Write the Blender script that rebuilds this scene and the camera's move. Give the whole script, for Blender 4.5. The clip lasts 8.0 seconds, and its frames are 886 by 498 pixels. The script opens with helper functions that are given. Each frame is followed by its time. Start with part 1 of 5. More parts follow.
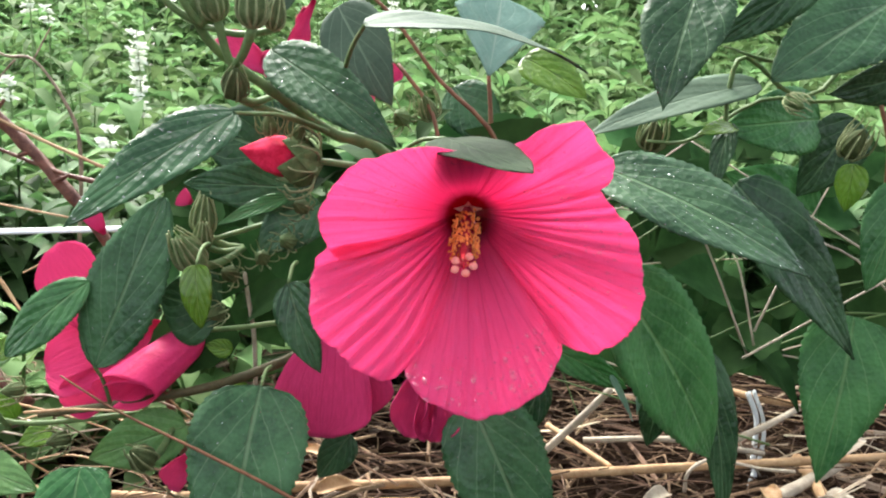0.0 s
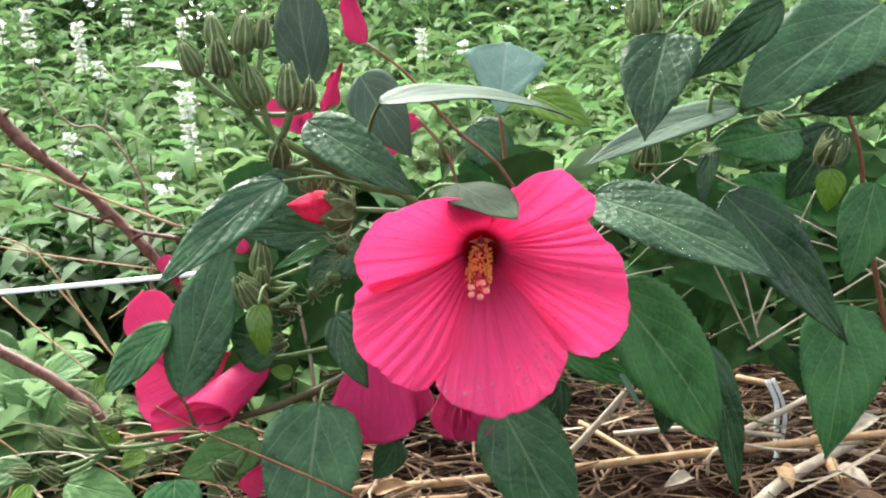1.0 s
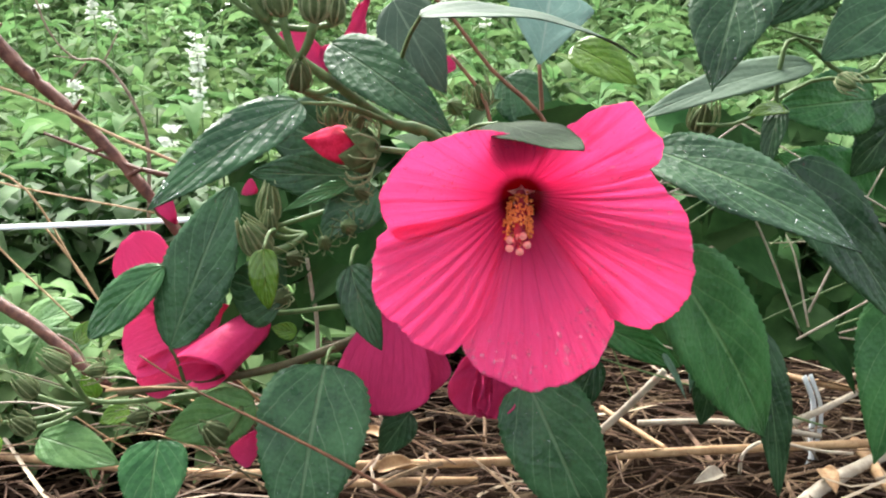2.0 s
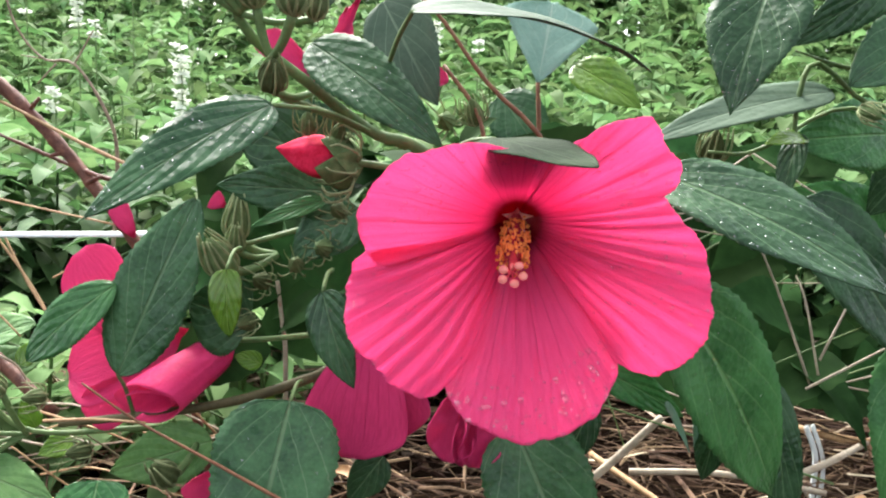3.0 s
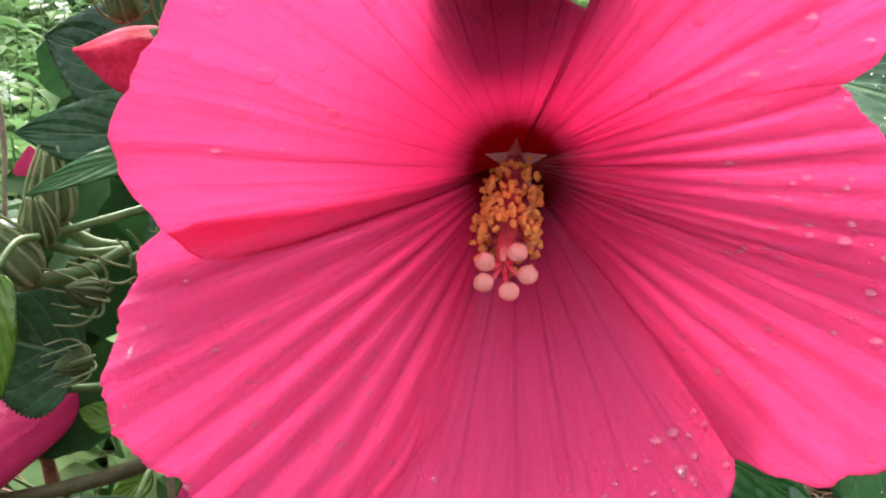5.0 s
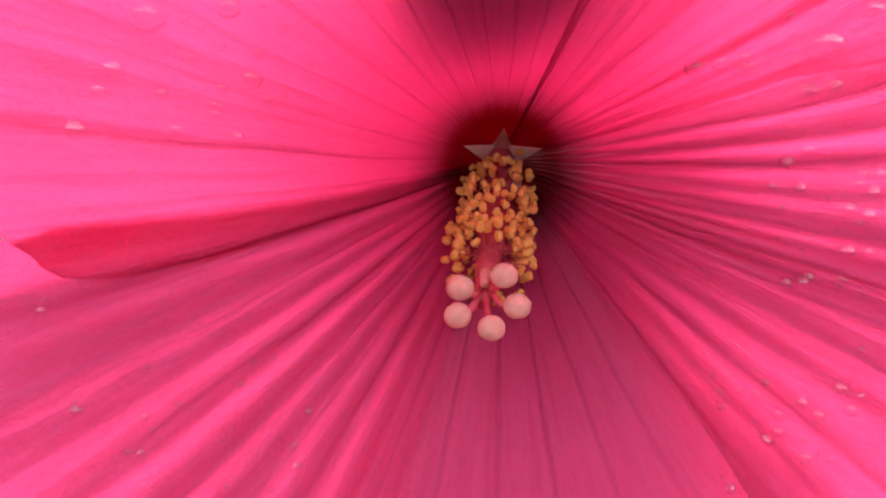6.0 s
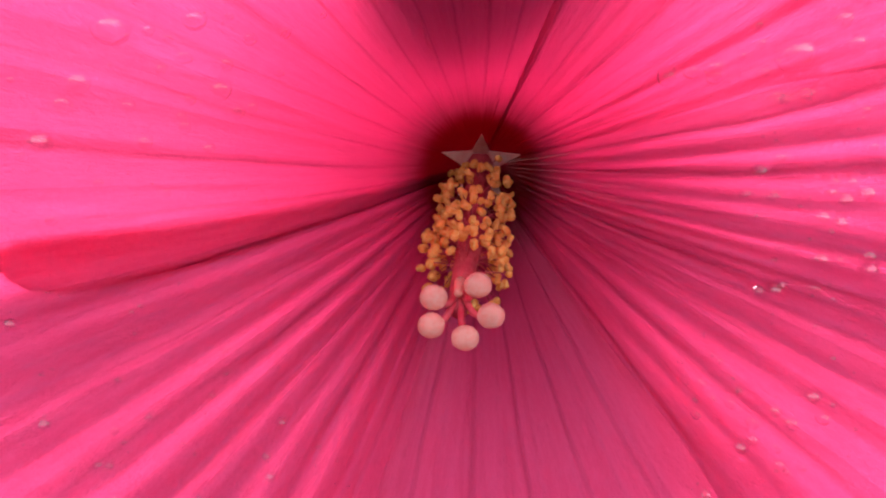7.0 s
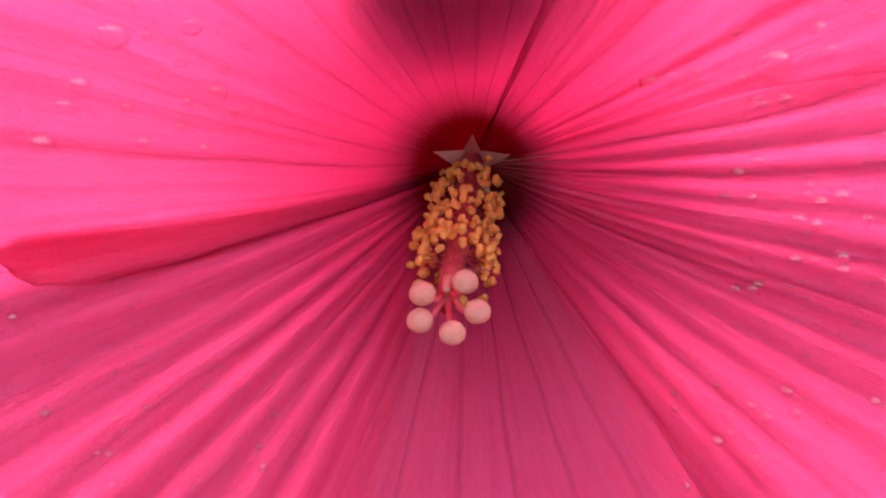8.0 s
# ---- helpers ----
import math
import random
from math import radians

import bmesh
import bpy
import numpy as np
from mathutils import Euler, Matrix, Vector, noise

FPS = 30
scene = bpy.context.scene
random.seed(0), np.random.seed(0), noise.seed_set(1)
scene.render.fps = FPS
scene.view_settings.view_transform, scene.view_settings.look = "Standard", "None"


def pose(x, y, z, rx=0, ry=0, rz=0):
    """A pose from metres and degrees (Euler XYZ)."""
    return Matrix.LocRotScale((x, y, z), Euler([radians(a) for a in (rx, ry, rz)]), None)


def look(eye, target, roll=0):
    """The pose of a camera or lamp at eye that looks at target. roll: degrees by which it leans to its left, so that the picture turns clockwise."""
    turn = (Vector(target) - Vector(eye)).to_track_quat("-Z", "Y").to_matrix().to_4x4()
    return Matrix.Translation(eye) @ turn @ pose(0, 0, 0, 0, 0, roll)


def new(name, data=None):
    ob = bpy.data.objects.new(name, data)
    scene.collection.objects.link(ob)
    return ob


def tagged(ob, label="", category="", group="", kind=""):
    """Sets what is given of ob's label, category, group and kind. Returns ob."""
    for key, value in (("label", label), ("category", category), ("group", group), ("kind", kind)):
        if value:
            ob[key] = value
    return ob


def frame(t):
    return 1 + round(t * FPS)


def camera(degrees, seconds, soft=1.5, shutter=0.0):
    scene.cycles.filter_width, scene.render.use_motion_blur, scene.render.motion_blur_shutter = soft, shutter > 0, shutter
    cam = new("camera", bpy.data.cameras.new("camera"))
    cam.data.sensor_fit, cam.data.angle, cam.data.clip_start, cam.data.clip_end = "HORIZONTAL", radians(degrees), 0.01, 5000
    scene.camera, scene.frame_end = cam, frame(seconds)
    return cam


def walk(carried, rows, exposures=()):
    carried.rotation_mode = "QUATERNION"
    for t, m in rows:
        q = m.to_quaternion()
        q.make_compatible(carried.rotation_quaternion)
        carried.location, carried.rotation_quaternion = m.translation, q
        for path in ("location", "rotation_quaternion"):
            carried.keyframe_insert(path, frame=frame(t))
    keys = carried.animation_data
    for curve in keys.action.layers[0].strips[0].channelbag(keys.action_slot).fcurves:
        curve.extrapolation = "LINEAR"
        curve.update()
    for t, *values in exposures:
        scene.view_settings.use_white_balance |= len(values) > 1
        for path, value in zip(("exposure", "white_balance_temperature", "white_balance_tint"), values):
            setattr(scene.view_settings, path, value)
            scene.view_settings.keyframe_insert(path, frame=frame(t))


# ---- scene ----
cam = camera(57.8, 8.0, 2.1)
PATH = [
    (0, (0.0000, 0.0000, 0.3600), (0.0000, 0.9830, 0.1765), 1.30),
    (0.5, (0.0032, -0.0434, 0.3801), (-0.0350, 0.9406, 0.2057), -1.66),
    (1, (0.0210, -0.0803, 0.3876), (-0.0399, 0.9032, 0.2172), -3.68),
    (1.5, (0.0145, -0.0907, 0.3806), (-0.0664, 0.8893, 0.1988), -2.87),
    (1.7, (0.0070, -0.0615, 0.3635), (-0.0695, 0.9168, 0.1708), -1.76),
    (2.8, (-0.0084, 0.0133, 0.3487), (-0.0543, 0.9997, 0.1911), 1.93),
    (3, (-0.0057, 0.0307, 0.3457), (-0.0503, 1.0176, 0.1905), 2.29),
    (3.5, (0.0079, 0.1050, 0.3213), (-0.0713, 1.0857, 0.1426), 2.62),
    (4, (0.0000, 0.1502, 0.3031), (-0.1037, 1.1266, 0.1136), 1.28),
    (4.5, (0.0047, 0.1947, 0.3066), (-0.0771, 1.1745, 0.1240), 0.05),
    (4.7, (0.0092, 0.2125, 0.3084), (-0.0636, 1.1959, 0.1426), 0.11),
    (5.8, (0.0071, 0.2790, 0.3051), (-0.0408, 1.2655, 0.1484), 1.67),
    (6, (0.0090, 0.2823, 0.3041), (-0.0322, 1.2689, 0.1461), 1.89),
    (6.5, (0.0097, 0.2829, 0.3054), (-0.0308, 1.2687, 0.1423), 2.18),
    (7, (0.0124, 0.2832, 0.3062), (-0.0220, 1.2695, 0.1447), 1.72),
    (7.5, (0.0132, 0.2873, 0.3077), (-0.0206, 1.2729, 0.1423), 1.95),
    (8, (0.0143, 0.2789, 0.3074), (-0.0187, 1.2643, 0.1402), 2.05),
]
walk(cam, [(t, look(eye, target, roll)) for t, eye, target, roll in PATH])

# ---- light: overcast daylight after rain ----
SUN_EL, SUN_ROT = radians(48), radians(-28)
world = bpy.data.worlds.new("world")
scene.world = world
world.use_nodes = True
wn, wl = world.node_tree.nodes, world.node_tree.links
sky = wn.new("ShaderNodeTexSky")
sky.sky_type, sky.sun_disc, sky.sun_elevation, sky.sun_rotation = "NISHITA", False, SUN_EL, SUN_ROT
sky.dust_density, sky.air_density = 4.0, 1.0
veil = wn.new("ShaderNodeHueSaturation")
veil.inputs["Saturation"].default_value = 0.32
wl.new(sky.outputs["Color"], veil.inputs["Color"])
wl.new(veil.outputs["Color"], wn["Background"].inputs["Color"])
wn["Background"].inputs["Strength"].default_value = 0.128
sun = new("sun", bpy.data.lights.new("sun", "SUN"))
sun.data.energy, sun.data.angle, sun.data.color = 2.2, radians(40), (1.0, 0.97, 0.92)
sun.matrix_world = look((-0.45, 0.85, 1.07), (0, 0, 0))
scene.view_settings.exposure = 2.42


# ---- materials ----
def material(name):
    m = bpy.data.materials.new(name)
    m.use_nodes = True
    return m, m.node_tree.nodes, m.node_tree.links, m.node_tree.nodes["Principled BSDF"]


def node(nt, kind, **values):
    n = nt.new(kind)
    for key, value in values.items():
        n.inputs[key].default_value = value
    return n


def calc(nt, ln, op, a, b=0.0):
    n = nt.new("ShaderNodeMath")
    n.operation = op
    for k, v in enumerate((a, b)):
        if isinstance(v, (int, float)):
            n.inputs[k].default_value = v
        else:
            ln.new(v, n.inputs[k])
    return n.outputs[0]


def blend(nt, ln, fac, a, b):
    n = nt.new("ShaderNodeMix")
    n.data_type = "RGBA"
    for k, v in ((0, fac), (6, a), (7, b)):
        if isinstance(v, (int, float)):
            n.inputs[k].default_value = v
        elif isinstance(v, tuple):
            n.inputs[k].default_value = (*v, 1)
        else:
            ln.new(v, n.inputs[k])
    return n.outputs[2]


def ramp(nt, ln, fac, lo, hi):
    n = nt.new("ShaderNodeMapRange")
    n.interpolation_type = "SMOOTHSTEP"
    ln.new(fac, n.inputs[0])
    n.inputs[1].default_value, n.inputs[2].default_value = lo, hi
    return n.outputs[0]


def noise_tex(nt, ln, scale, detail=3.0, rough=0.55, vector=None):
    n = node(nt, "ShaderNodeTexNoise", Scale=scale, Detail=detail, Roughness=rough)
    if vector is None:
        vector = nt.new("ShaderNodeTexCoord").outputs["Object"]
    ln.new(vector, n.inputs["Vector"])
    return n.outputs["Fac"]


def bump(nt, ln, bsdf, height, distance, strength=1.0):
    n = node(nt, "ShaderNodeBump", Strength=strength, Distance=distance)
    ln.new(height, n.inputs["Height"])
    ln.new(n.outputs[0], bsdf.inputs["Normal"])
    return n.outputs[0]


def thin(m, nt, ln, bsdf, colour, share, normal=None):
    """Lets part of the light shine through a thin sheet."""
    tr = nt.new("ShaderNodeBsdfTranslucent")
    ln.new(colour, tr.inputs["Color"])
    if normal is not None:
        ln.new(normal, tr.inputs["Normal"])
    mix = nt.new("ShaderNodeMixShader")
    mix.inputs[0].default_value = share
    ln.new(bsdf.outputs[0], mix.inputs[1])
    ln.new(tr.outputs[0], mix.inputs[2])
    ln.new(mix.outputs[0], nt["Material Output"].inputs[0])


def leaf_material(name, dark, light, vein, rough=0.36, share=0.22, relief=0.0012, wet=True, gloss=0.15):
    m, nt, ln, b = material(name)
    uv = nt.new("ShaderNodeUVMap").outputs[0]
    sep = nt.new("ShaderNodeSeparateXYZ")
    ln.new(uv, sep.inputs[0])
    u, v = sep.outputs[0], sep.outputs[1]
    side = calc(nt, ln, "ABSOLUTE", calc(nt, ln, "SUBTRACT", u, 0.5))
    mid = calc(nt, ln, "SUBTRACT", 1.0, ramp(nt, ln, side, 0.006, 0.03))
    wob = calc(nt, ln, "MULTIPLY", noise_tex(nt, ln, 60), 0.07)
    slant = calc(nt, ln, "ADD", calc(nt, ln, "SUBTRACT", v, calc(nt, ln, "MULTIPLY", side, 1.15)), wob)
    tri = calc(nt, ln, "ABSOLUTE", calc(nt, ln, "SUBTRACT", calc(nt, ln, "FRACT", calc(nt, ln, "MULTIPLY", slant, 4.2)), 0.5))
    ribs = calc(nt, ln, "SUBTRACT", 1.0, ramp(nt, ln, tri, 0.01, 0.05))
    veins = calc(nt, ln, "MAXIMUM", mid, calc(nt, ln, "MULTIPLY", ribs, 0.7))
    big = noise_tex(nt, ln, 28)
    small = noise_tex(nt, ln, 420, 4)
    tone = calc(nt, ln, "ADD", calc(nt, ln, "MULTIPLY", big, 0.75), calc(nt, ln, "MULTIPLY", small, 0.35))
    col = blend(nt, ln, ramp(nt, ln, tone, 0.35, 0.75), dark, light)
    rnd = nt.new("ShaderNodeObjectInfo").outputs["Random"]
    hue = node(nt, "ShaderNodeHueSaturation", Saturation=1.0)
    ln.new(calc(nt, ln, "ADD", calc(nt, ln, "MULTIPLY", rnd, 0.5), 0.78), hue.inputs["Value"])
    ln.new(col, hue.inputs["Color"])
    col = blend(nt, ln, calc(nt, ln, "MULTIPLY", veins, 0.75), hue.outputs[0], vein)
    ln.new(col, b.inputs["Base Color"])
    pebble = node(nt, "ShaderNodeTexVoronoi", Scale=230.0)
    ln.new(nt.new("ShaderNodeTexCoord").outputs["Object"], pebble.inputs["Vector"])
    h = calc(nt, ln, "SUBTRACT", calc(nt, ln, "ADD", calc(nt, ln, "MULTIPLY", pebble.outputs[0], 0.5), calc(nt, ln, "MULTIPLY", calc(nt, ln, "ADD", tri, noise_tex(nt, ln, 120, 3)), 0.75)), calc(nt, ln, "MULTIPLY", mid, 0.7))
    n = bump(nt, ln, b, h, relief)
    if wet:
        film = node(nt, "ShaderNodeBump", Strength=0.3, Distance=0.0004)
        ln.new(calc(nt, ln, "ADD", noise_tex(nt, ln, 260, 4, 0.65), calc(nt, ln, "MULTIPLY", pebble.outputs[0], 0.5)), film.inputs["Height"])
        ln.new(film.outputs[0], b.inputs["Coat Normal"])
        ln.new(calc(nt, ln, "MULTIPLY", ramp(nt, ln, noise_tex(nt, ln, 55, 3), 0.35, 0.75), gloss), b.inputs["Coat Weight"])
        b.inputs["Coat Roughness"].default_value = 0.2
        ln.new(calc(nt, ln, "ADD", calc(nt, ln, "MULTIPLY", ramp(nt, ln, big, 0.35, 0.65), 0.25), rough - 0.12), b.inputs["Roughness"])
    else:
        b.inputs["Roughness"].default_value = rough
    b.inputs["Specular IOR Level"].default_value = 0.22 if wet else 0.12
    thin(m, nt, ln, b, col, share, n)
    return m


def petal_material(name, tint, deep, eye, share=0.5, ribs=0.5):
    m, nt, ln, b = material(name)
    uv = nt.new("ShaderNodeUVMap").outputs[0]
    sep = nt.new("ShaderNodeSeparateXYZ")
    ln.new(uv, sep.inputs[0])
    u, v = sep.outputs[0], sep.outputs[1]

    def fan(across, along):
        c = nt.new("ShaderNodeCombineXYZ")
        ln.new(calc(nt, ln, "MULTIPLY", u, across), c.inputs[0])
        ln.new(calc(nt, ln, "MULTIPLY", v, along), c.inputs[1])
        return c.outputs[0]

    streak = noise_tex(nt, ln, 1.6, 4, 0.6, fan(40.0, 5.0))
    crinkle = noise_tex(nt, ln, 1.0, 4, 0.6, fan(60.0, 26.0))
    grain = noise_tex(nt, ln, 900, 3)
    crepe = noise_tex(nt, ln, 1.0, 4, 0.65, fan(230.0, 75.0))
    warp = calc(nt, ln, "MULTIPLY", calc(nt, ln, "SUBTRACT", noise_tex(nt, ln, 1.0, 2, 0.5, fan(7.0, 2.2)), 0.5), 0.06)
    uw = calc(nt, ln, "ADD", u, warp)

    def lines(number, width):
        tri = calc(nt, ln, "ABSOLUTE", calc(nt, ln, "SUBTRACT", calc(nt, ln, "FRACT", calc(nt, ln, "MULTIPLY", uw, number)), 0.5))
        return calc(nt, ln, "SUBTRACT", 1.0, ramp(nt, ln, tri, width * 0.15, width))

    main = calc(nt, ln, "MULTIPLY", lines(8.5, 0.085), calc(nt, ln, "SUBTRACT", 1.0, calc(nt, ln, "MULTIPLY", ramp(nt, ln, v, 0.25, 0.95), 0.7)))
    forks = calc(nt, ln, "MULTIPLY", lines(23.0, 0.16), calc(nt, ln, "MULTIPLY", ramp(nt, ln, v, 0.3, 0.6), 0.10))
    line = calc(nt, ln, "MAXIMUM", main, forks)
    tone = calc(nt, ln, "ADD", calc(nt, ln, "MULTIPLY", streak, 0.6), calc(nt, ln, "MULTIPLY", crepe, 0.4))
    col = blend(nt, ln, calc(nt, ln, "MULTIPLY", ramp(nt, ln, tone, 0.4, 0.60), 0.75), tint, deep)
    col = blend(nt, ln, calc(nt, ln, "MULTIPLY", line, 0.42), col, (0.52, 0.016, 0.09))
    flush = calc(nt, ln, "SUBTRACT", 1.0, ramp(nt, ln, v, 0.17, 0.58))
    col = blend(nt, ln, calc(nt, ln, "MULTIPLY", flush, 0.75), col, (0.70, 0.055, 0.205))
    edge = calc(nt, ln, "ADD", v, calc(nt, ln, "MULTIPLY", streak, 0.06))
    spot = calc(nt, ln, "SUBTRACT", 1.0, ramp(nt, ln, edge, 0.15, 0.27))
    col = blend(nt, ln, spot, col, eye)
    ln.new(col, b.inputs["Base Color"])
    h = calc(nt, ln, "SUBTRACT", calc(nt, ln, "ADD", calc(nt, ln, "MULTIPLY", calc(nt, ln, "ADD", crinkle, calc(nt, ln, "MULTIPLY", streak, 0.3)), 0.5), calc(nt, ln, "ADD", calc(nt, ln, "MULTIPLY", grain, 0.2), calc(nt, ln, "MULTIPLY", crepe, 0.45))), calc(nt, ln, "MULTIPLY", line, 0.6))
    rib = calc(nt, ln, "ABSOLUTE", calc(nt, ln, "SUBTRACT", calc(nt, ln, "FRACT", calc(nt, ln, "MULTIPLY", uw, 13.0)), 0.5))
    h = calc(nt, ln, "ADD", h, calc(nt, ln, "MULTIPLY", calc(nt, ln, "POWER", calc(nt, ln, "MULTIPLY", rib, 2.0), 2.5), calc(nt, ln, "MULTIPLY", ramp(nt, ln, v, 0.2, 0.5), ribs)))
    n = bump(nt, ln, b, h, 0.0014, 0.9)
    b.inputs["Roughness"].default_value = 0.5
    b.inputs["Specular IOR Level"].default_value = 0.1
    # light that has passed through the petal comes out paler than light thrown back
    glow = blend(nt, ln, calc(nt, ln, "MULTIPLY", calc(nt, ln, "SUBTRACT", 1.0, calc(nt, ln, "MAXIMUM", spot, calc(nt, ln, "MULTIPLY", flush, 0.7))), 0.42), col, (1.0, 0.45, 0.68))
    thin(m, nt, ln, b, glow, share, n)
    return m


def plain(name, a, c, scale=40.0, rough=0.6, relief=0.0004, share=0.0, by_island=False, by_object=False, spec=0.2):
    """Two tones mixed by noise, with fine relief."""
    m, nt, ln, b = material(name)
    vec = nt.new("ShaderNodeTexCoord").outputs["Object"]
    n1 = noise_tex(nt, ln, scale, 4, 0.6, vec)
    n2 = noise_tex(nt, ln, scale * 7, 3, 0.6, vec)
    fac = calc(nt, ln, "ADD", calc(nt, ln, "MULTIPLY", n1, 0.7), calc(nt, ln, "MULTIPLY", n2, 0.3))
    col = blend(nt, ln, ramp(nt, ln, fac, 0.32, 0.68), a, c)
    if by_island or by_object:
        rnd = nt.new("ShaderNodeNewGeometry").outputs["Random Per Island"] if by_island else nt.new("ShaderNodeObjectInfo").outputs["Random"]
        hue = nt.new("ShaderNodeHueSaturation")
        ln.new(calc(nt, ln, "ADD", calc(nt, ln, "MULTIPLY", rnd, 0.7), 0.65), hue.inputs["Value"])
        ln.new(calc(nt, ln, "ADD", calc(nt, ln, "MULTIPLY", rnd, 0.03), 0.485), hue.inputs["Hue"])
        ln.new(col, hue.inputs["Color"])
        col = hue.outputs[0]
    ln.new(col, b.inputs["Base Color"])
    b.inputs["Roughness"].default_value = rough
    b.inputs["Specular IOR Level"].default_value = spec
    nrm = bump(nt, ln, b, fac, relief)
    if share:
        thin(m, nt, ln, b, col, share, nrm)
    return m


PETAL = petal_material("petal_pink", (0.93, 0.125, 0.345), (0.88, 0.075, 0.255), (0.26, 0.004, 0.022), 0.62, 0.7)
PETAL_ROLLED = petal_material("petal_rolled", (0.86, 0.068, 0.245), (0.74, 0.04, 0.17), (0.7, 0.02, 0.12), 0.4, 0.2)
# wilted petals; the deeper pink also stands for shade below the open flower
PETAL_BACK = petal_material("petal_faded_shaded", (0.70, 0.055, 0.20), (0.55, 0.03, 0.13), (0.5, 0.02, 0.1), 0.35, 0.08)
LEAF = leaf_material("leaf_dark", (0.017, 0.052, 0.021), (0.046, 0.118, 0.047), (0.13, 0.22, 0.11), 0.36, 0.18)
LEAF_MID = leaf_material("leaf_mid", (0.028, 0.105, 0.032), (0.064, 0.19, 0.058), (0.15, 0.29, 0.115), 0.38, 0.28)
LEAF_LIME = leaf_material("leaf_lime", (0.10, 0.22, 0.02), (0.18, 0.33, 0.04), (0.24, 0.38, 0.08), 0.24, 0.35, gloss=0.9)
LEAF_PALE = leaf_material("leaf_underside", (0.15, 0.26, 0.21), (0.22, 0.34, 0.28), (0.34, 0.44, 0.36), 0.7, 0.3, 0.0004, False)
LEAF_GREY = leaf_material("leaf_greyish", (0.055, 0.095, 0.062), (0.09, 0.14, 0.09), (0.14, 0.20, 0.13), 0.6, 0.15, 0.0004, False)
LEAF_MATT = leaf_material("leaf_matt", (0.024, 0.042, 0.022), (0.05, 0.076, 0.042), (0.08, 0.12, 0.07), 0.8, 0.42, 0.0010, False)
WEED_LEAF = leaf_material("leaf_weed", (0.085, 0.19, 0.06), (0.15, 0.29, 0.095), (0.22, 0.36, 0.16), 0.5, 0.35)
STEM = plain("stem_green", (0.07, 0.13, 0.045), (0.13, 0.19, 0.07), 90, 0.55)
STEM_BROWN = plain("stem_brown", (0.05, 0.045, 0.02), (0.11, 0.095, 0.045), 90, 0.6)
STEM_RED = plain("stem_reddish", (0.11, 0.045, 0.026), (0.2, 0.095, 0.05), 90, 0.55)
TWIG = plain("twig_grey", (0.12, 0.085, 0.06), (0.27, 0.2, 0.14), 120, 0.6, 0.0008)
BARK = plain("bark_red", (0.06, 0.022, 0.016), (0.17, 0.075, 0.05), 120, 0.5, 0.0015)
DRY = plain("dry_stalk", (0.26, 0.15, 0.075), (0.46, 0.31, 0.17), 60, 0.6, 0.0006)
DRY_PALE = plain("dry_pale", (0.30, 0.25, 0.19), (0.5, 0.44, 0.34), 60, 0.65, 0.0006)
STRAW = plain("straw", (0.035, 0.021, 0.013), (0.21, 0.135, 0.085), 25, 0.75, 0.0004, by_island=True, spec=0.1)
# rotted litter, darkened further to deepen the shadows under the straw
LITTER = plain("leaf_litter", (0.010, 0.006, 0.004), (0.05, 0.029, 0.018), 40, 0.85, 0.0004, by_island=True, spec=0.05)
STRAW_PALE = plain("straw_pale", (0.27, 0.2, 0.14), (0.5, 0.41, 0.3), 25, 0.7, 0.0004, by_island=True)
# wet soil, taken near black so its colour holds the shade between straws
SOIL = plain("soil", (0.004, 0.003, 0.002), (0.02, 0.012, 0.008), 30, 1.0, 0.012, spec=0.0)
TAPE = plain("white_tape", (0.46, 0.50, 0.50), (0.62, 0.65, 0.65), 50, 0.45)
CALYX = plain("calyx_green", (0.06, 0.09, 0.034), (0.115, 0.155, 0.065), 160, 0.7, 0.0004, by_object=True, spec=0.1)
BRACT = plain("bract_green", (0.15, 0.185, 0.085), (0.26, 0.30, 0.16), 160, 0.7, 0.0003, spec=0.1)
BUD_RED = plain("bud_red", (0.46, 0.012, 0.04), (0.72, 0.035, 0.10), 90, 0.75, 0.0008, spec=0.05)
ANTHER = plain("anther_yellow", (1.0, 0.42, 0.09), (1.0, 0.62, 0.24), 900, 0.8, 0.0004, share=0.45)
STIGMA = plain("stigma_pink", (1.0, 0.40, 0.34), (1.0, 0.52, 0.46), 1500, 0.8, 0.0004, share=0.3)
STYLE = plain("style_red", (0.6, 0.02, 0.06), (0.75, 0.12, 0.16), 400, 0.45, 0.0002)
COLUMN = plain("column_pink", (0.42, 0.02, 0.05), (0.6, 0.1, 0.13), 300, 0.5, 0.0002)
STAR = plain("throat_star", (0.95, 0.62, 0.60), (1.0, 0.82, 0.78), 300, 0.6, 0.0002, share=0.5)
WEED = plain("weed_leaf", (0.062, 0.135, 0.042), (0.165, 0.265, 0.105), 3, 0.75, 0.0006, share=0.4, by_island=True, spec=0.08)
# broad-leaved plants; the deeper green also holds the shade low in the weeds
UNDER = plain("undergrowth_shade_leaf", (0.026, 0.062, 0.020), (0.066, 0.125, 0.04), 12, 0.65, 0.0006, share=0.3, by_island=True, spec=0.1)
# leaf green darkened to carry the shade inside the shrub
INNER = plain("inner_leaf_shaded", (0.012, 0.034, 0.010), (0.03, 0.075, 0.022), 12, 0.75, 0.0006, share=0.2, by_island=True, spec=0.03)
WHITE = plain("white_floret", (0.55, 0.6, 0.5), (0.72, 0.75, 0.66), 80, 0.7, 0.0005, share=0.3)
WATER, nt, ln, b = material("water")
film = nt.new("ShaderNodeBsdfTransparent")
bend = node(nt, "ShaderNodeBsdfRefraction", Roughness=0.0, IOR=1.33)
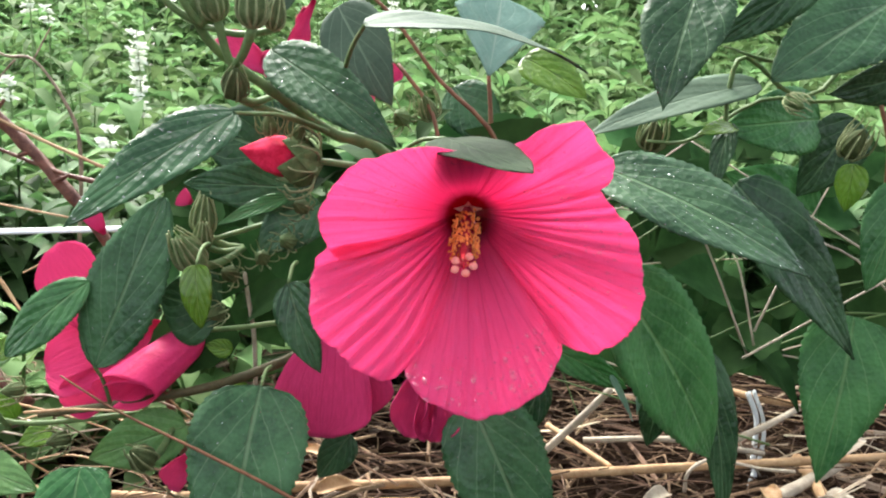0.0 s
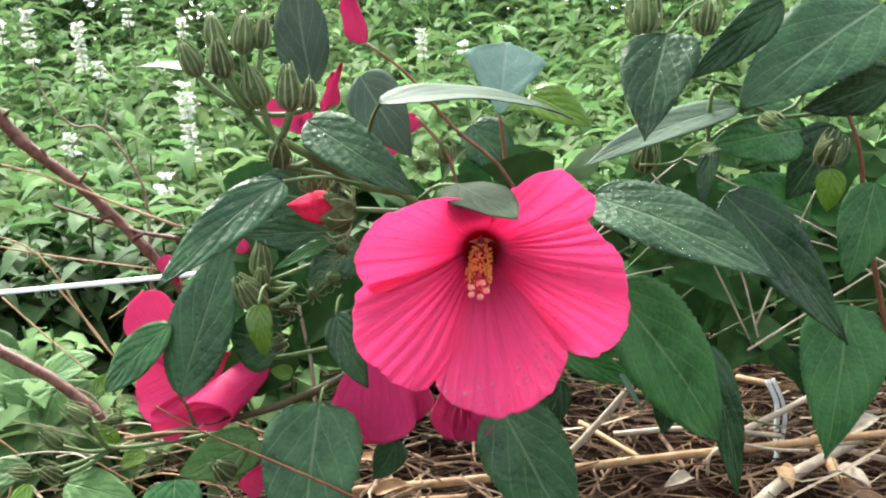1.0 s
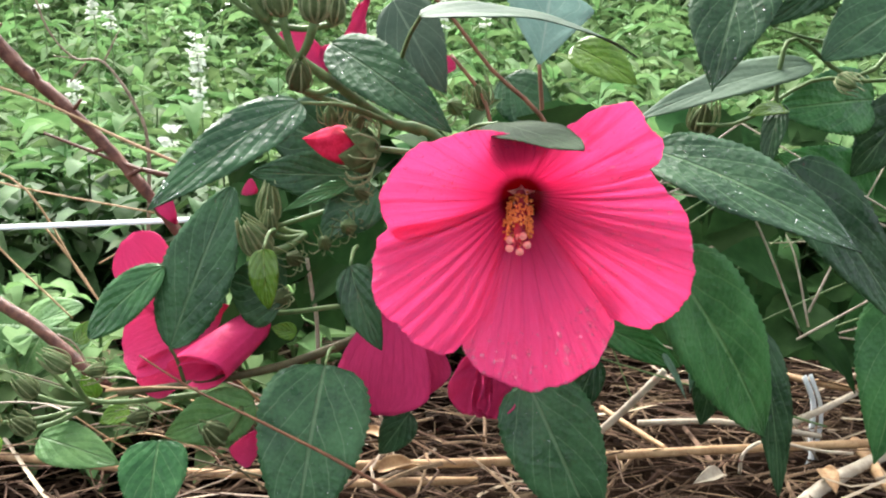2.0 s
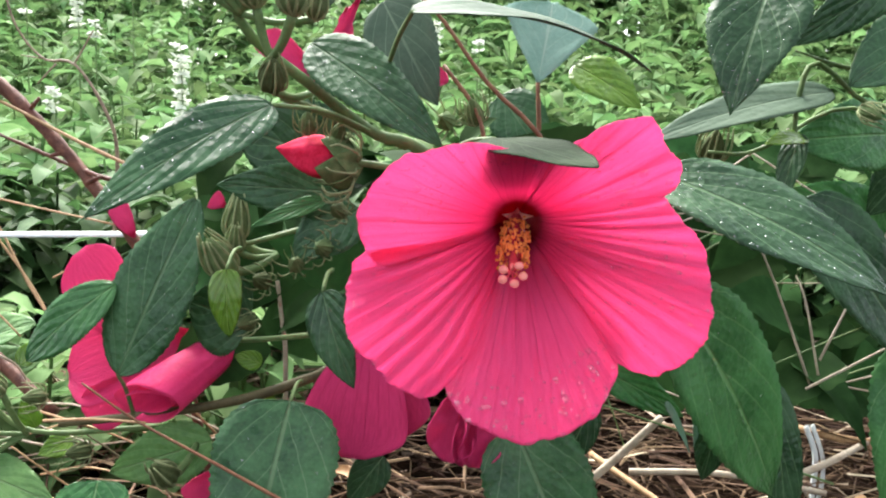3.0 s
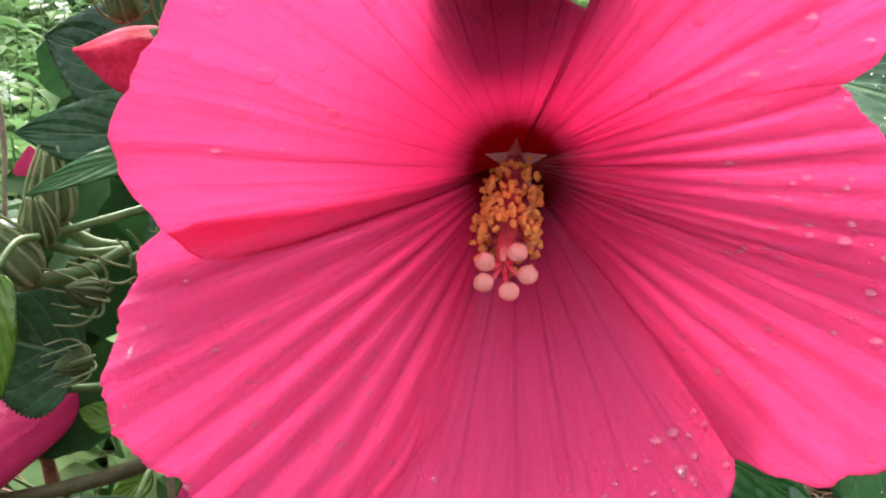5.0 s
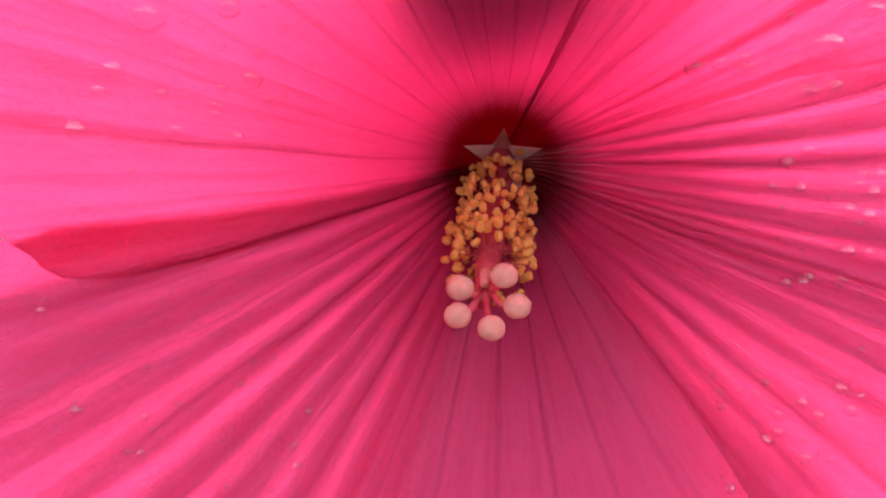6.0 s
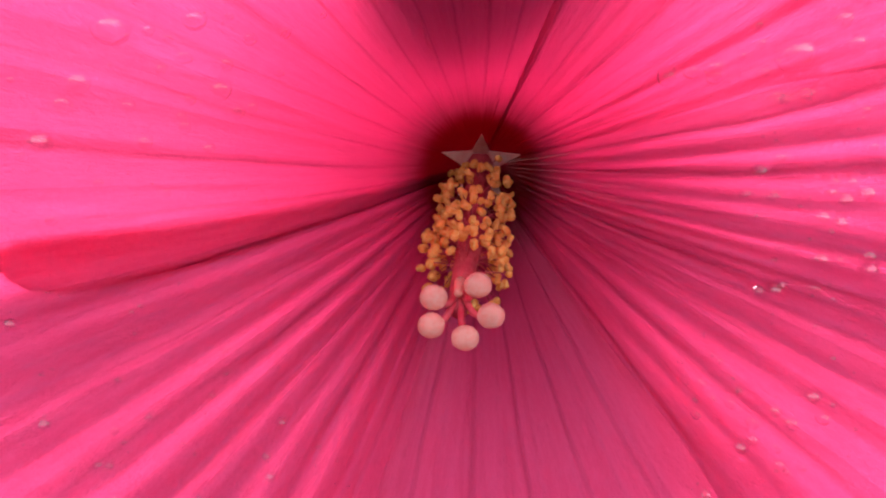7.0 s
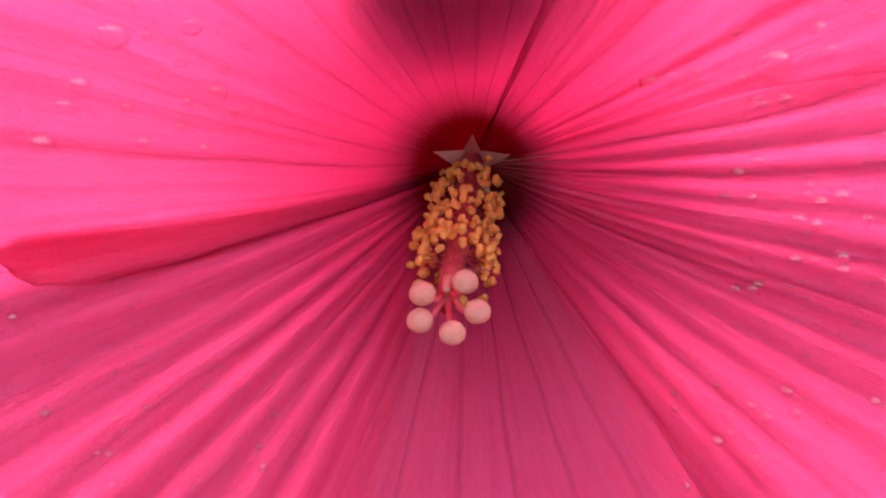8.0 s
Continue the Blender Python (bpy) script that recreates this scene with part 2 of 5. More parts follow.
shine = node(nt, "ShaderNodeBsdfGlossy", Roughness=0.04)
rim = node(nt, "ShaderNodeLayerWeight", Blend=0.5)
gloss = calc(nt, ln, "ADD", calc(nt, ln, "MULTIPLY", calc(nt, ln, "POWER", rim.outputs["Facing"], 1.5), 0.5), 0.10)
clear = nt.new("ShaderNodeMixShader")
clear.inputs[0].default_value = 0.5
ln.new(film.outputs[0], clear.inputs[1])
ln.new(bend.outputs[0], clear.inputs[2])
mixer = nt.new("ShaderNodeMixShader")
ln.new(gloss, mixer.inputs[0])
ln.new(clear.outputs[0], mixer.inputs[1])
ln.new(shine.outputs[0], mixer.inputs[2])
ln.new(mixer.outputs[0], nt["Material Output"].inputs[0])


# ---- building helpers ----
def part(name, bm, mat, parent=None, label="", smooth=True):
    me = bpy.data.meshes.new(name)
    bm.to_mesh(me)
    bm.free()
    me.materials.append(mat)
    if smooth:
        me.shade_smooth()
    ob = new(name, me)
    ob.parent = parent
    return tagged(ob, label)


def empty(name, at, label, category, group="", kind=""):
    ob = new(name)
    ob.empty_display_size = 0.02
    ob.location = at
    bpy.context.view_layer.update()
    return tagged(ob, label, category, group, kind)


def keep(ob, parent):
    """Parents ob, whose mesh is in world places, without moving it."""
    ob.parent = parent
    ob.matrix_parent_inverse = Matrix.Translation(-parent.location) if parent.parent is None else Matrix.Identity(4)
    return ob


def spline(points, n):
    """n+1 places along a smooth curve through the points."""
    p = [Vector(q) for q in points]
    p = [2 * p[0] - p[1]] + p + [2 * p[-1] - p[-2]]
    k = len(p) - 3
    out = []
    for i in range(n + 1):
        x = min(i / n * k, k - 1e-6)
        j, f = int(x), x - int(x)
        a, b, c, d = p[j:j + 4]
        out.append(0.5 * (2 * b + (c - a) * f + (2 * a - 5 * b + 4 * c - d) * f * f + (3 * b - 3 * c + d - a) * f ** 3))
    return out


def add_tube(bm, points, r0, r1, n=12, sides=7, bumpy=0.0, flat=1.0):
    line = spline(points, n) if len(points) > 2 or n > 1 else [Vector(q) for q in points]
    rings = []
    side = None
    for i, q in enumerate(line):
        d = (line[min(i + 1, len(line) - 1)] - line[max(i - 1, 0)]).normalized()
        side = (side - side.dot(d) * d).normalized() if side else d.orthogonal().normalized()
        up = d.cross(side)
        r = r0 + (r1 - r0) * i / (len(line) - 1)
        rings.append([bm.verts.new(q + (side * math.cos(a) + up * math.sin(a) * flat) * r * (1 + bumpy * random.uniform(-1, 1))) for a in [2 * math.pi * k / sides for k in range(sides)]])
    for a, b in zip(rings, rings[1:]):
        for k in range(sides):
            bm.faces.new((a[k], a[(k + 1) % sides], b[(k + 1) % sides], b[k]))
    bm.faces.new(rings[0][::-1])
    bm.faces.new(rings[-1])


def tube(name, points, r0, r1, mat, parent=None, label="", n=14, sides=8, bumpy=0.0, flat=1.0):
    bm = bmesh.new()
    add_tube(bm, points, r0, r1, n, sides, bumpy, flat)
    ob = part(name, bm, mat, None, label)
    return keep(ob, parent) if parent else ob


def sheet(bm, base, tip, width, face, outline, rows=24, cols=8, bow=0.0, fold=0.0, wave=0.0, teeth=0.0, twist=0.0, curl=0.0, seed=1, quilt=0.0):
    """A bent blade from base to tip with a midrib; face is the way that its upper side looks."""
    base, tip, face = Vector(base), Vector(tip), Vector(face)
    axis = tip - base
    length = axis.length
    axis.normalize()
    face = (face - face.dot(axis) * axis).normalized()
    side = axis.cross(face)
    uv = bm.loops.layers.uv.verify()
    rng = random.Random(seed)
    ph = rng.uniform(0, 6.28)
    grid = []
    for i in range(rows + 1):
        t = i / rows
        w = width * 0.5 * outline(t)
        c = base + axis * (length * t) + face * (bow * length * 4 * t * (1 - t))
        a = twist * (t - 0.5)
        s2, f2 = side * math.cos(a) + face * math.sin(a), face * math.cos(a) - side * math.sin(a)
        row = []
        for j in range(cols + 1):
            v = 2 * j / cols - 1
            k = abs(v)
            jag = 1 + (teeth * (1 if i % 2 else -1) if k > 0.99 else 0)
            ang = curl * v
            x = math.sin(ang) / curl * w * jag if curl else v * w * jag
            h = (1 - math.cos(ang)) / curl * w if curl else 0.0
            h += fold * k * w + wave * width * (0.6 * math.sin(9 * t + 2.2 * v + ph) + 0.4 * math.sin(17 * t - 5 * v + 2 * ph)) * k
            if quilt:
                h += quilt * width * (abs((t - 0.575 * k) * 4.2 % 1 - 0.5) - 0.25) * min(1, 3 * k) * (1 - t)
            row.append((bm.verts.new(c + s2 * x + f2 * h), (0.5 + v * 0.5, t)))
        grid.append(row)
    for i in range(rows):
        for j in range(cols):
            q = (grid[i][j], grid[i][j + 1], grid[i + 1][j + 1], grid[i + 1][j])
            f = bm.faces.new([e[0] for e in q])
            for lp, e in zip(f.loops, q):
                lp[uv].uv = e[1]


def ovate(t):
    return (t ** 0.45) * ((1 - t) ** 0.92) / 0.42 if 0 < t < 1 else (0.12 if t == 0 else 0.015)


def broad(t):
    return (t ** 0.33) * ((1 - t) ** 0.72) / 0.52 if 0 < t < 1 else (0.15 if t == 0 else 0.02)


def acute(t):
    return (t ** 0.36) * ((1 - t) ** 1.08) / 0.45 if 0 < t < 1 else (0.12 if t == 0 else 0.012)


def fan(t):
    return max(0.05, (t / 0.68) ** 0.85) if t < 0.68 else max(0.12, 1 - ((t - 0.68) / 0.32) ** 1.6)


def oval(t):
    return max(0.06, math.sin(math.pi * min(1, t ** 0.85)) ** 0.62)


def thick(ob, d=0.0005):
    mod = ob.modifiers.new("thickness", "SOLIDIFY")
    mod.thickness, mod.offset = d, 0
    return ob


leaf_count = 0


def leaf(plant, base, tip, width, mat, face=(0, -0.8, 0.6), outline=ovate, stalk=None, label="", bow=0.05, fold=0.12, wave=0.02, twist=0.0, teeth=0.022, stalk_r=0.0011, stalk_mat=None):
    global leaf_count
    leaf_count += 1
    bm = bmesh.new()
    sheet(bm, base, tip, width, face, outline, 44, 10, bow, fold, wave, teeth, twist, 0, leaf_count, 0.02)
    ob = keep(thick(part("leaf", bm, mat, None, label)), plant)
    if stalk:
        pts = [Vector(stalk), (Vector(stalk) + Vector(base)) / 2 + Vector((0, 0, 0.004)), Vector(base)]
        pet = tube("petiole", pts, stalk_r * 1.3, stalk_r, stalk_mat or STEM, None, "", 8, 6)
        pet.parent = ob
    return ob


def bud(plant, at, axis, size, bracts=10, label="", stalk=None, open_=0.0):
    """A closed green bud: a ridged calyx in a cage of thin curved bracts."""
    at, axis = Vector(at), Vector(axis).normalized()
    x = axis.orthogonal().normalized()
    y = axis.cross(x)
    bm = bmesh.new()
    rings = []
    for i in range(11):
        t = i / 10
        r = size * 0.40 * (math.sin(math.pi * min(1, t ** 0.8 * 0.93 + 0.07)) ** 0.8) * (1 - 0.3 * t) + 0.0002
        rings.append([bm.verts.new(at + axis * size * 1.3 * t + (x * math.cos(a) + y * math.sin(a)) * r * (1 + 0.11 * math.cos(10 * a)) * (1 + 0.05 * math.cos(5 * a))) for a in [2 * math.pi * k / 40 for k in range(40)]])
    for a, b in zip(rings, rings[1:]):
        for k in range(40):
            bm.faces.new((a[k], a[(k + 1) % 40], b[(k + 1) % 40], b[k]))
    bm.faces.new(rings[0][::-1])
    bm.faces.new(rings[-1])
    ob = keep(part("bud", bm, CALYX, None, label), plant)
    for k in range(bracts):
        bm = bmesh.new()
        a = 2 * math.pi * (k + random.uniform(-0.2, 0.2)) / bracts
        d = x * math.cos(a) + y * math.sin(a)
        g = size * random.uniform(0.9, 1.15)
        o = open_ * random.uniform(0.7, 1.3)
        add_tube(bm, [at - axis * 0.05 * size, at + d * g * (0.34 + 0.3 * o) + axis * g * 0.2, at + d * g * (0.375 + 0.6 * o) + axis * g * 0.65, at + d * g * (0.15 + 1.0 * o) + axis * g * 1.32], size * 0.05, size * 0.025, 10, 6)
        part("bract", bm, BRACT, ob)
    if stalk:
        st = tube("stalk", [stalk, (Vector(stalk) + at) / 2 + Vector((0, 0, -0.003)), at], size * 0.11, size * 0.13, STEM, None, "", 8, 7)
        st.parent = ob
    return ob


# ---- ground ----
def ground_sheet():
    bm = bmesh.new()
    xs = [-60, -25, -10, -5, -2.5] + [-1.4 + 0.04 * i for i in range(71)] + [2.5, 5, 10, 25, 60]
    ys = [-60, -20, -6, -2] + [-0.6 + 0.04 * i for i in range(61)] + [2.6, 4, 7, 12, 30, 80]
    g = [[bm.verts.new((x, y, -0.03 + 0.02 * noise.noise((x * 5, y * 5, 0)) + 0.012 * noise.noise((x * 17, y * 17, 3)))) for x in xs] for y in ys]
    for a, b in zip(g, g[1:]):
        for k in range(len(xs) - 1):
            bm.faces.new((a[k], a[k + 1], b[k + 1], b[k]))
    return tagged(part("ground", bm, SOIL), "wet soil under mulch and weeds, gap shade in its near-black colour", "ground", kind="structure")


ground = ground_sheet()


# ---- main flower ----
CX, CZ = 0.0138, 0.295
plant = empty("hibiscus_plant", (0.05, 0.62, 0.0), "leafy hibiscus shrub with large open pink flower after rain", "plant")
flower = empty("flower", (CX, 0.455, CZ), "wide open bright pink five-petalled hibiscus flower with dark red eye", "")
keep(flower, plant)
bpy.context.view_layer.update()
FLOWER_INV = Matrix.Translation((-CX, -0.455, -CZ))


def in_flower(ob):
    ob.parent = flower
    ob.matrix_parent_inverse = FLOWER_INV
    return ob


# how far the rim bends towards the viewer, by the angle round the flower
LEAN = ((0, -0.04), (20, -0.05), (34, 0.08), (50, 0.42), (95, 0.7), (142, 0.7), (160, 0.42), (175, 0.40), (194, 0.15), (206, 0.28), (235, 0.2), (271, 0.3), (295, 0.1), (310, -0.08), (338, 0.12), (360, -0.04))


def petal_lean(deg):
    deg %= 360
    for (a0, k0), (a1, k1) in zip(LEAN, LEAN[1:]):
        if deg <= a1:
            f = (deg - a0) / (a1 - a0)
            return k0 + (k1 - k0) * f * f * (3 - 2 * f)


def petal_point(r, ang, lift):
    """A place on the trumpet: r metres from its axis, at an angle round it, lifted towards its mouth."""
    y = 0.485 - 0.083 * (1 - math.exp(-r / 0.025)) - petal_lean(math.degrees(ang)) * r * math.sqrt(r / 0.075)
    return Vector((CX + r * math.cos(ang), y - lift, CZ + r * math.sin(ang)))


def petal_radius(knots, a):
    for (a0, r0), (a1, r1) in zip(knots, knots[1:]):
        if a <= a1:
            f = max(0.0, (a - a0) / (a1 - a0))
            f = f * f * (3 - 2 * f) * 0.45 + f * 0.55
            return r0 + (r1 - r0) * f
    return knots[-1][1]


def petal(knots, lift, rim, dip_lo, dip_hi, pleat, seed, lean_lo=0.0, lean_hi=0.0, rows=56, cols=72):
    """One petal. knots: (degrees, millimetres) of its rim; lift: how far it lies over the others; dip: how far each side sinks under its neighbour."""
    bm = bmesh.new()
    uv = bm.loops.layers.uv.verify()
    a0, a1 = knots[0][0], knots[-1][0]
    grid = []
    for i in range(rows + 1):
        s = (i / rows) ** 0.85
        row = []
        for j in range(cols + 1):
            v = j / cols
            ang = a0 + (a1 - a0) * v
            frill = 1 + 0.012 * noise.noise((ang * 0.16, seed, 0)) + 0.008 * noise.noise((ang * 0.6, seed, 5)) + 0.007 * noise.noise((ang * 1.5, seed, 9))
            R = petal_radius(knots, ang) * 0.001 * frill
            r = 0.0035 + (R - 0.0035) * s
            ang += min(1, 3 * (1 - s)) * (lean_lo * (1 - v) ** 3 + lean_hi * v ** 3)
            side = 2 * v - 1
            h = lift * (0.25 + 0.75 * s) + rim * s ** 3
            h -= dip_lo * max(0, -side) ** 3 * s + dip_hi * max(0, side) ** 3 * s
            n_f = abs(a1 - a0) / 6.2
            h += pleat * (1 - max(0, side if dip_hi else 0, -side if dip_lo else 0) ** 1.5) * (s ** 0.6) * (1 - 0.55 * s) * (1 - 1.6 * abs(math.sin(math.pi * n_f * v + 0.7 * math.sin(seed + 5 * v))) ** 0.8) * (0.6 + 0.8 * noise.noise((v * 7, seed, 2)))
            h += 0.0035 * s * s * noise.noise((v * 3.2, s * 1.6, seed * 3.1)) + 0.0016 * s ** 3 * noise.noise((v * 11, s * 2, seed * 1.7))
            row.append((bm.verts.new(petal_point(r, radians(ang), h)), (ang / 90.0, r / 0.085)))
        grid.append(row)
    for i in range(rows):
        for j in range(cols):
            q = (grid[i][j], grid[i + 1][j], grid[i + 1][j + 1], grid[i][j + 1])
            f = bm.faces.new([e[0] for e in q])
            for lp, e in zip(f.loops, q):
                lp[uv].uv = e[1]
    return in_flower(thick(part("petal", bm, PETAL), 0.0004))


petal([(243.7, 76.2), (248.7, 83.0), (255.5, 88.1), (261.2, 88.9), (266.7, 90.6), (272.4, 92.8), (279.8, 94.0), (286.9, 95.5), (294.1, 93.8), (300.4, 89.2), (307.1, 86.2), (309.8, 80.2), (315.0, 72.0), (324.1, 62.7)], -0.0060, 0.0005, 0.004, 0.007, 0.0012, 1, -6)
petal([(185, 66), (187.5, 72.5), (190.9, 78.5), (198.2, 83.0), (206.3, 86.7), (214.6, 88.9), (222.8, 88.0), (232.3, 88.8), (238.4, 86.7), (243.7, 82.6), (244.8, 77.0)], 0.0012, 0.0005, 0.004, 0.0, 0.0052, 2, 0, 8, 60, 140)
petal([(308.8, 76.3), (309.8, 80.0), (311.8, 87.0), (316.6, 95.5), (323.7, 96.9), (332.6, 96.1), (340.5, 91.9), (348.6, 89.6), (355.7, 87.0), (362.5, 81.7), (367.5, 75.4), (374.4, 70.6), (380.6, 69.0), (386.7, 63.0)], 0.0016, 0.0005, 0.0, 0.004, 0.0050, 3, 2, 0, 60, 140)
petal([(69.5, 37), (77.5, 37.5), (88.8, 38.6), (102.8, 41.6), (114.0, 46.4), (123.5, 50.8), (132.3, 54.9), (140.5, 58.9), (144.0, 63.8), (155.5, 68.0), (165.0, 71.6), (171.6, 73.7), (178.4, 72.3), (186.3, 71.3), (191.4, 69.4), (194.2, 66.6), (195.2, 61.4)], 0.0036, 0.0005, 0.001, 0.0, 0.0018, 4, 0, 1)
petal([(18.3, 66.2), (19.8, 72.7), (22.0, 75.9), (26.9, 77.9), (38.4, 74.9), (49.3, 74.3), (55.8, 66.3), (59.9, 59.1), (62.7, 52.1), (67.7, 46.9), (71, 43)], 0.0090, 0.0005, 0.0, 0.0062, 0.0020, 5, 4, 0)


def flower_heart():
    # tube with stamens, bent downwards
    line = [(0.0141, 0.480, 0.2985), (0.0138, 0.470, 0.2958), (0.0131, 0.455, 0.2895), (0.0121, 0.437, 0.2824), (0.0109, 0.421, 0.2768), (0.0108, 0.415, 0.2738)]
    in_flower(tube("staminal_column", line, 0.0040, 0.0014, COLUMN, None, "pink column bearing the stamens", 20, 14))
    # pale star at the bottom of the throat
    bm = bmesh.new()
    mid = bm.verts.new((0.0139, 0.4735, 0.2962))
    rim = []
    for k, r in enumerate((0.0068, 0.0034, 0.0088, 0.0036, 0.0078, 0.0036, 0.0078, 0.0036, 0.0088, 0.0034)):
        a = radians(90 + 36 * k)
        rim.append(bm.verts.new((0.0139 + r * math.cos(a), (0.4675 if k % 2 else 0.4545), 0.2962 + r * math.sin(a))))
    for k in range(10):
        bm.faces.new((mid, rim[k], rim[(k + 1) % 10]))
    in_flower(thick(part("throat_star", bm, STAR, None, "pale star in the throat", False), 0.0003))
    # anthers on short filaments round the lower two thirds of the column
    pts = spline(line, 40)
    ball = bmesh.new()
    for dx, dz, r in ((-0.00034, 0.0001, 0.00084), (0.00036, -0.0001, 0.00076)):
        lobe = bmesh.ops.create_icosphere(ball, subdivisions=2, radius=r)["verts"]
        for v in lobe:
            v.co *= 1 + 0.34 * noise.noise(v.co * 2600 + Vector((dx * 9000, 0, 0)))
            v.co += Vector((dx, 0.0, dz))
    me = bpy.data.meshes.new("anther")
    ball.to_mesh(me)
    ball.free()
    me.materials.append(ANTHER)
    me.shade_smooth()
    fil = bmesh.new()
    rng = random.Random(11)
    for k in range(270):
        f = 0.30 + 0.43 * (k / 269) ** 0.9
        i = int(f * 40)
        q = pts[i]
        d = (pts[i + 1] - pts[i - 1]).normalized()
        x = d.orthogonal().normalized()
        y = d.cross(x)
        a = k * 2.399963 + rng.uniform(-0.4, 0.4)
        out = x * math.cos(a) + y * math.sin(a)
        reach = rng.uniform(0.0042, 0.0076) + 0.0016 * f
        tip = q + out * reach + d * (rng.uniform(0.0, 0.003) + 0.0012 * f)
        add_tube(fil, [q, q + out * reach * 0.6, tip], 0.00013, 0.0001, 4, 4)
        an = new("anther", me)
        an.location = tip
        an.rotation_euler = [rng.uniform(0, 6) for _ in range(3)]
        sc = rng.uniform(0.75, 1.05)
        an.scale = (sc, sc, sc)
        in_flower(an)
    in_flower(part("filament_tuft", fil, COLUMN))
    # five stigmas on spreading style arms
    root = Vector((0.0108, 0.4165, 0.2745))
    for p in ((0.0120, 0.4095, 0.2710), (0.0064, 0.4110, 0.2725), (0.0161, 0.4110, 0.2745), (0.0138, 0.4130, 0.2791), (0.0066, 0.4120, 0.2770)):
        p = Vector(p)
        in_flower(tube("style_arm", [root + Vector((0, 0.002, 0.003)), root * 0.55 + p * 0.45 + Vector((0, -0.0012, 0)), p], 0.0006, 0.0006, STYLE, None, "", 8, 7))
        bm = bmesh.new()
        bmesh.ops.create_icosphere(bm, subdivisions=3, radius=0.0023)
        for v in bm.verts:
            v.co.y *= 0.8
            v.co.z *= 0.93
            v.co *= 1 + 0.05 * noise.noise(v.co * 700 + p * 900) + 0.025 * noise.noise(v.co * 2600)
            v.co += p
        in_flower(part("stigma", bm, STIGMA, None, "round peach-pink stigma"))
    bm = bmesh.new()
    add_tube(bm, [root + Vector((0, 0.002, 0.004)), root + Vector((-0.0001, -0.001, 0.0035)), root + Vector((-0.0002, -0.0028, 0.0028))], 0.0010, 0.0007, 6, 8)
    in_flower(part("style_tip", bm, STIGMA))


flower_heart()


def dome(bm, p, n, r, tall=0.6):
    """A water drop: a flattened half ball on a surface with normal n."""
    n = n.normalized()
    x = n.orthogonal().normalized()
    y = n.cross(x)
    rings = [[bm.verts.new(p + (x * math.cos(a) + y * math.sin(a)) * r * math.cos(e) + n * (r * tall * math.sin(e))) for a in [2 * math.pi * k / 12 for k in range(12)]] for e in (-0.1, 0.2, 0.5, 0.8, 1.1, 1.35)]
    for a, b in zip(rings, rings[1:]):
        for k in range(12):
            bm.faces.new((a[k], a[(k + 1) % 12], b[(k + 1) % 12], b[k]))
    bm.faces.new(rings[-1])


def drops_on(ob, count, lo, hi, seed, rng_u=(0, 1), rng_v=(0.3, 1), towards=(0, -1, 0.3)):
    """Drops strewn over the faces of a sheet, within parts of its length and width."""
    rng = random.Random(seed)
    me = ob.data
    layer = me.uv_layers[0].data
    bm = bmesh.new()
    us = [d.uv[0] for d in layer]
    vs = [d.uv[1] for d in layer]
    u0, u1, v0, v1 = min(us), max(us), min(vs), max(vs)
    todo = count
    for _ in range(count * 60):
        f = me.polygons[rng.randrange(len(me.polygons))]
        uvc = layer[f.loop_start].uv
        a, b = (uvc[0] - u0) / (u1 - u0), (uvc[1] - v0) / (v1 - v0)
        if not (rng_u[0] <= a <= rng_u[1] and rng_v[0] <= b <= rng_v[1]):
            continue
        n = f.normal.copy()
        if n.dot(Vector(towards)) < 0:
            n.negate()
        dome(bm, f.center + n * 0.0002, n, lo + (hi - lo) * rng.random() ** 2.2)
        todo -= 1
        if todo <= 0:
            break
    return part("rain_beading", bm, WATER)


petals = [o for o in flower.children if o.name.startswith("petal")]
for ob, cnt, hi, v_rng in ((petals[0], 190, 0.0018, (0.66, 1)), (petals[1], 90, 0.0010, (0.5, 1)), (petals[2], 180, 0.0014, (0.42, 0.97)), (petals[3], 95, 0.0016, (0.42, 0.97)), (petals[4], 64, 0.0016, (0.42, 0.97))):
    in_flower(tagged(drops_on(ob, cnt, 0.00025, hi, cnt, (0.08, 0.92), v_rng), "clear raindrops lying on the petals", kind="stuff"))


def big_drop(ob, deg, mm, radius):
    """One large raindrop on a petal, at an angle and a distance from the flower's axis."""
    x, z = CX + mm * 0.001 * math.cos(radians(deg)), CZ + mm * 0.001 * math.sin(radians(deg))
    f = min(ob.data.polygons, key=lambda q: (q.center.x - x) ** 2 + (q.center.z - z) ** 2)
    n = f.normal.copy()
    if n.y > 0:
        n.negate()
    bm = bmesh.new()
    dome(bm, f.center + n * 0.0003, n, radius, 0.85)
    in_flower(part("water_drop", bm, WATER))


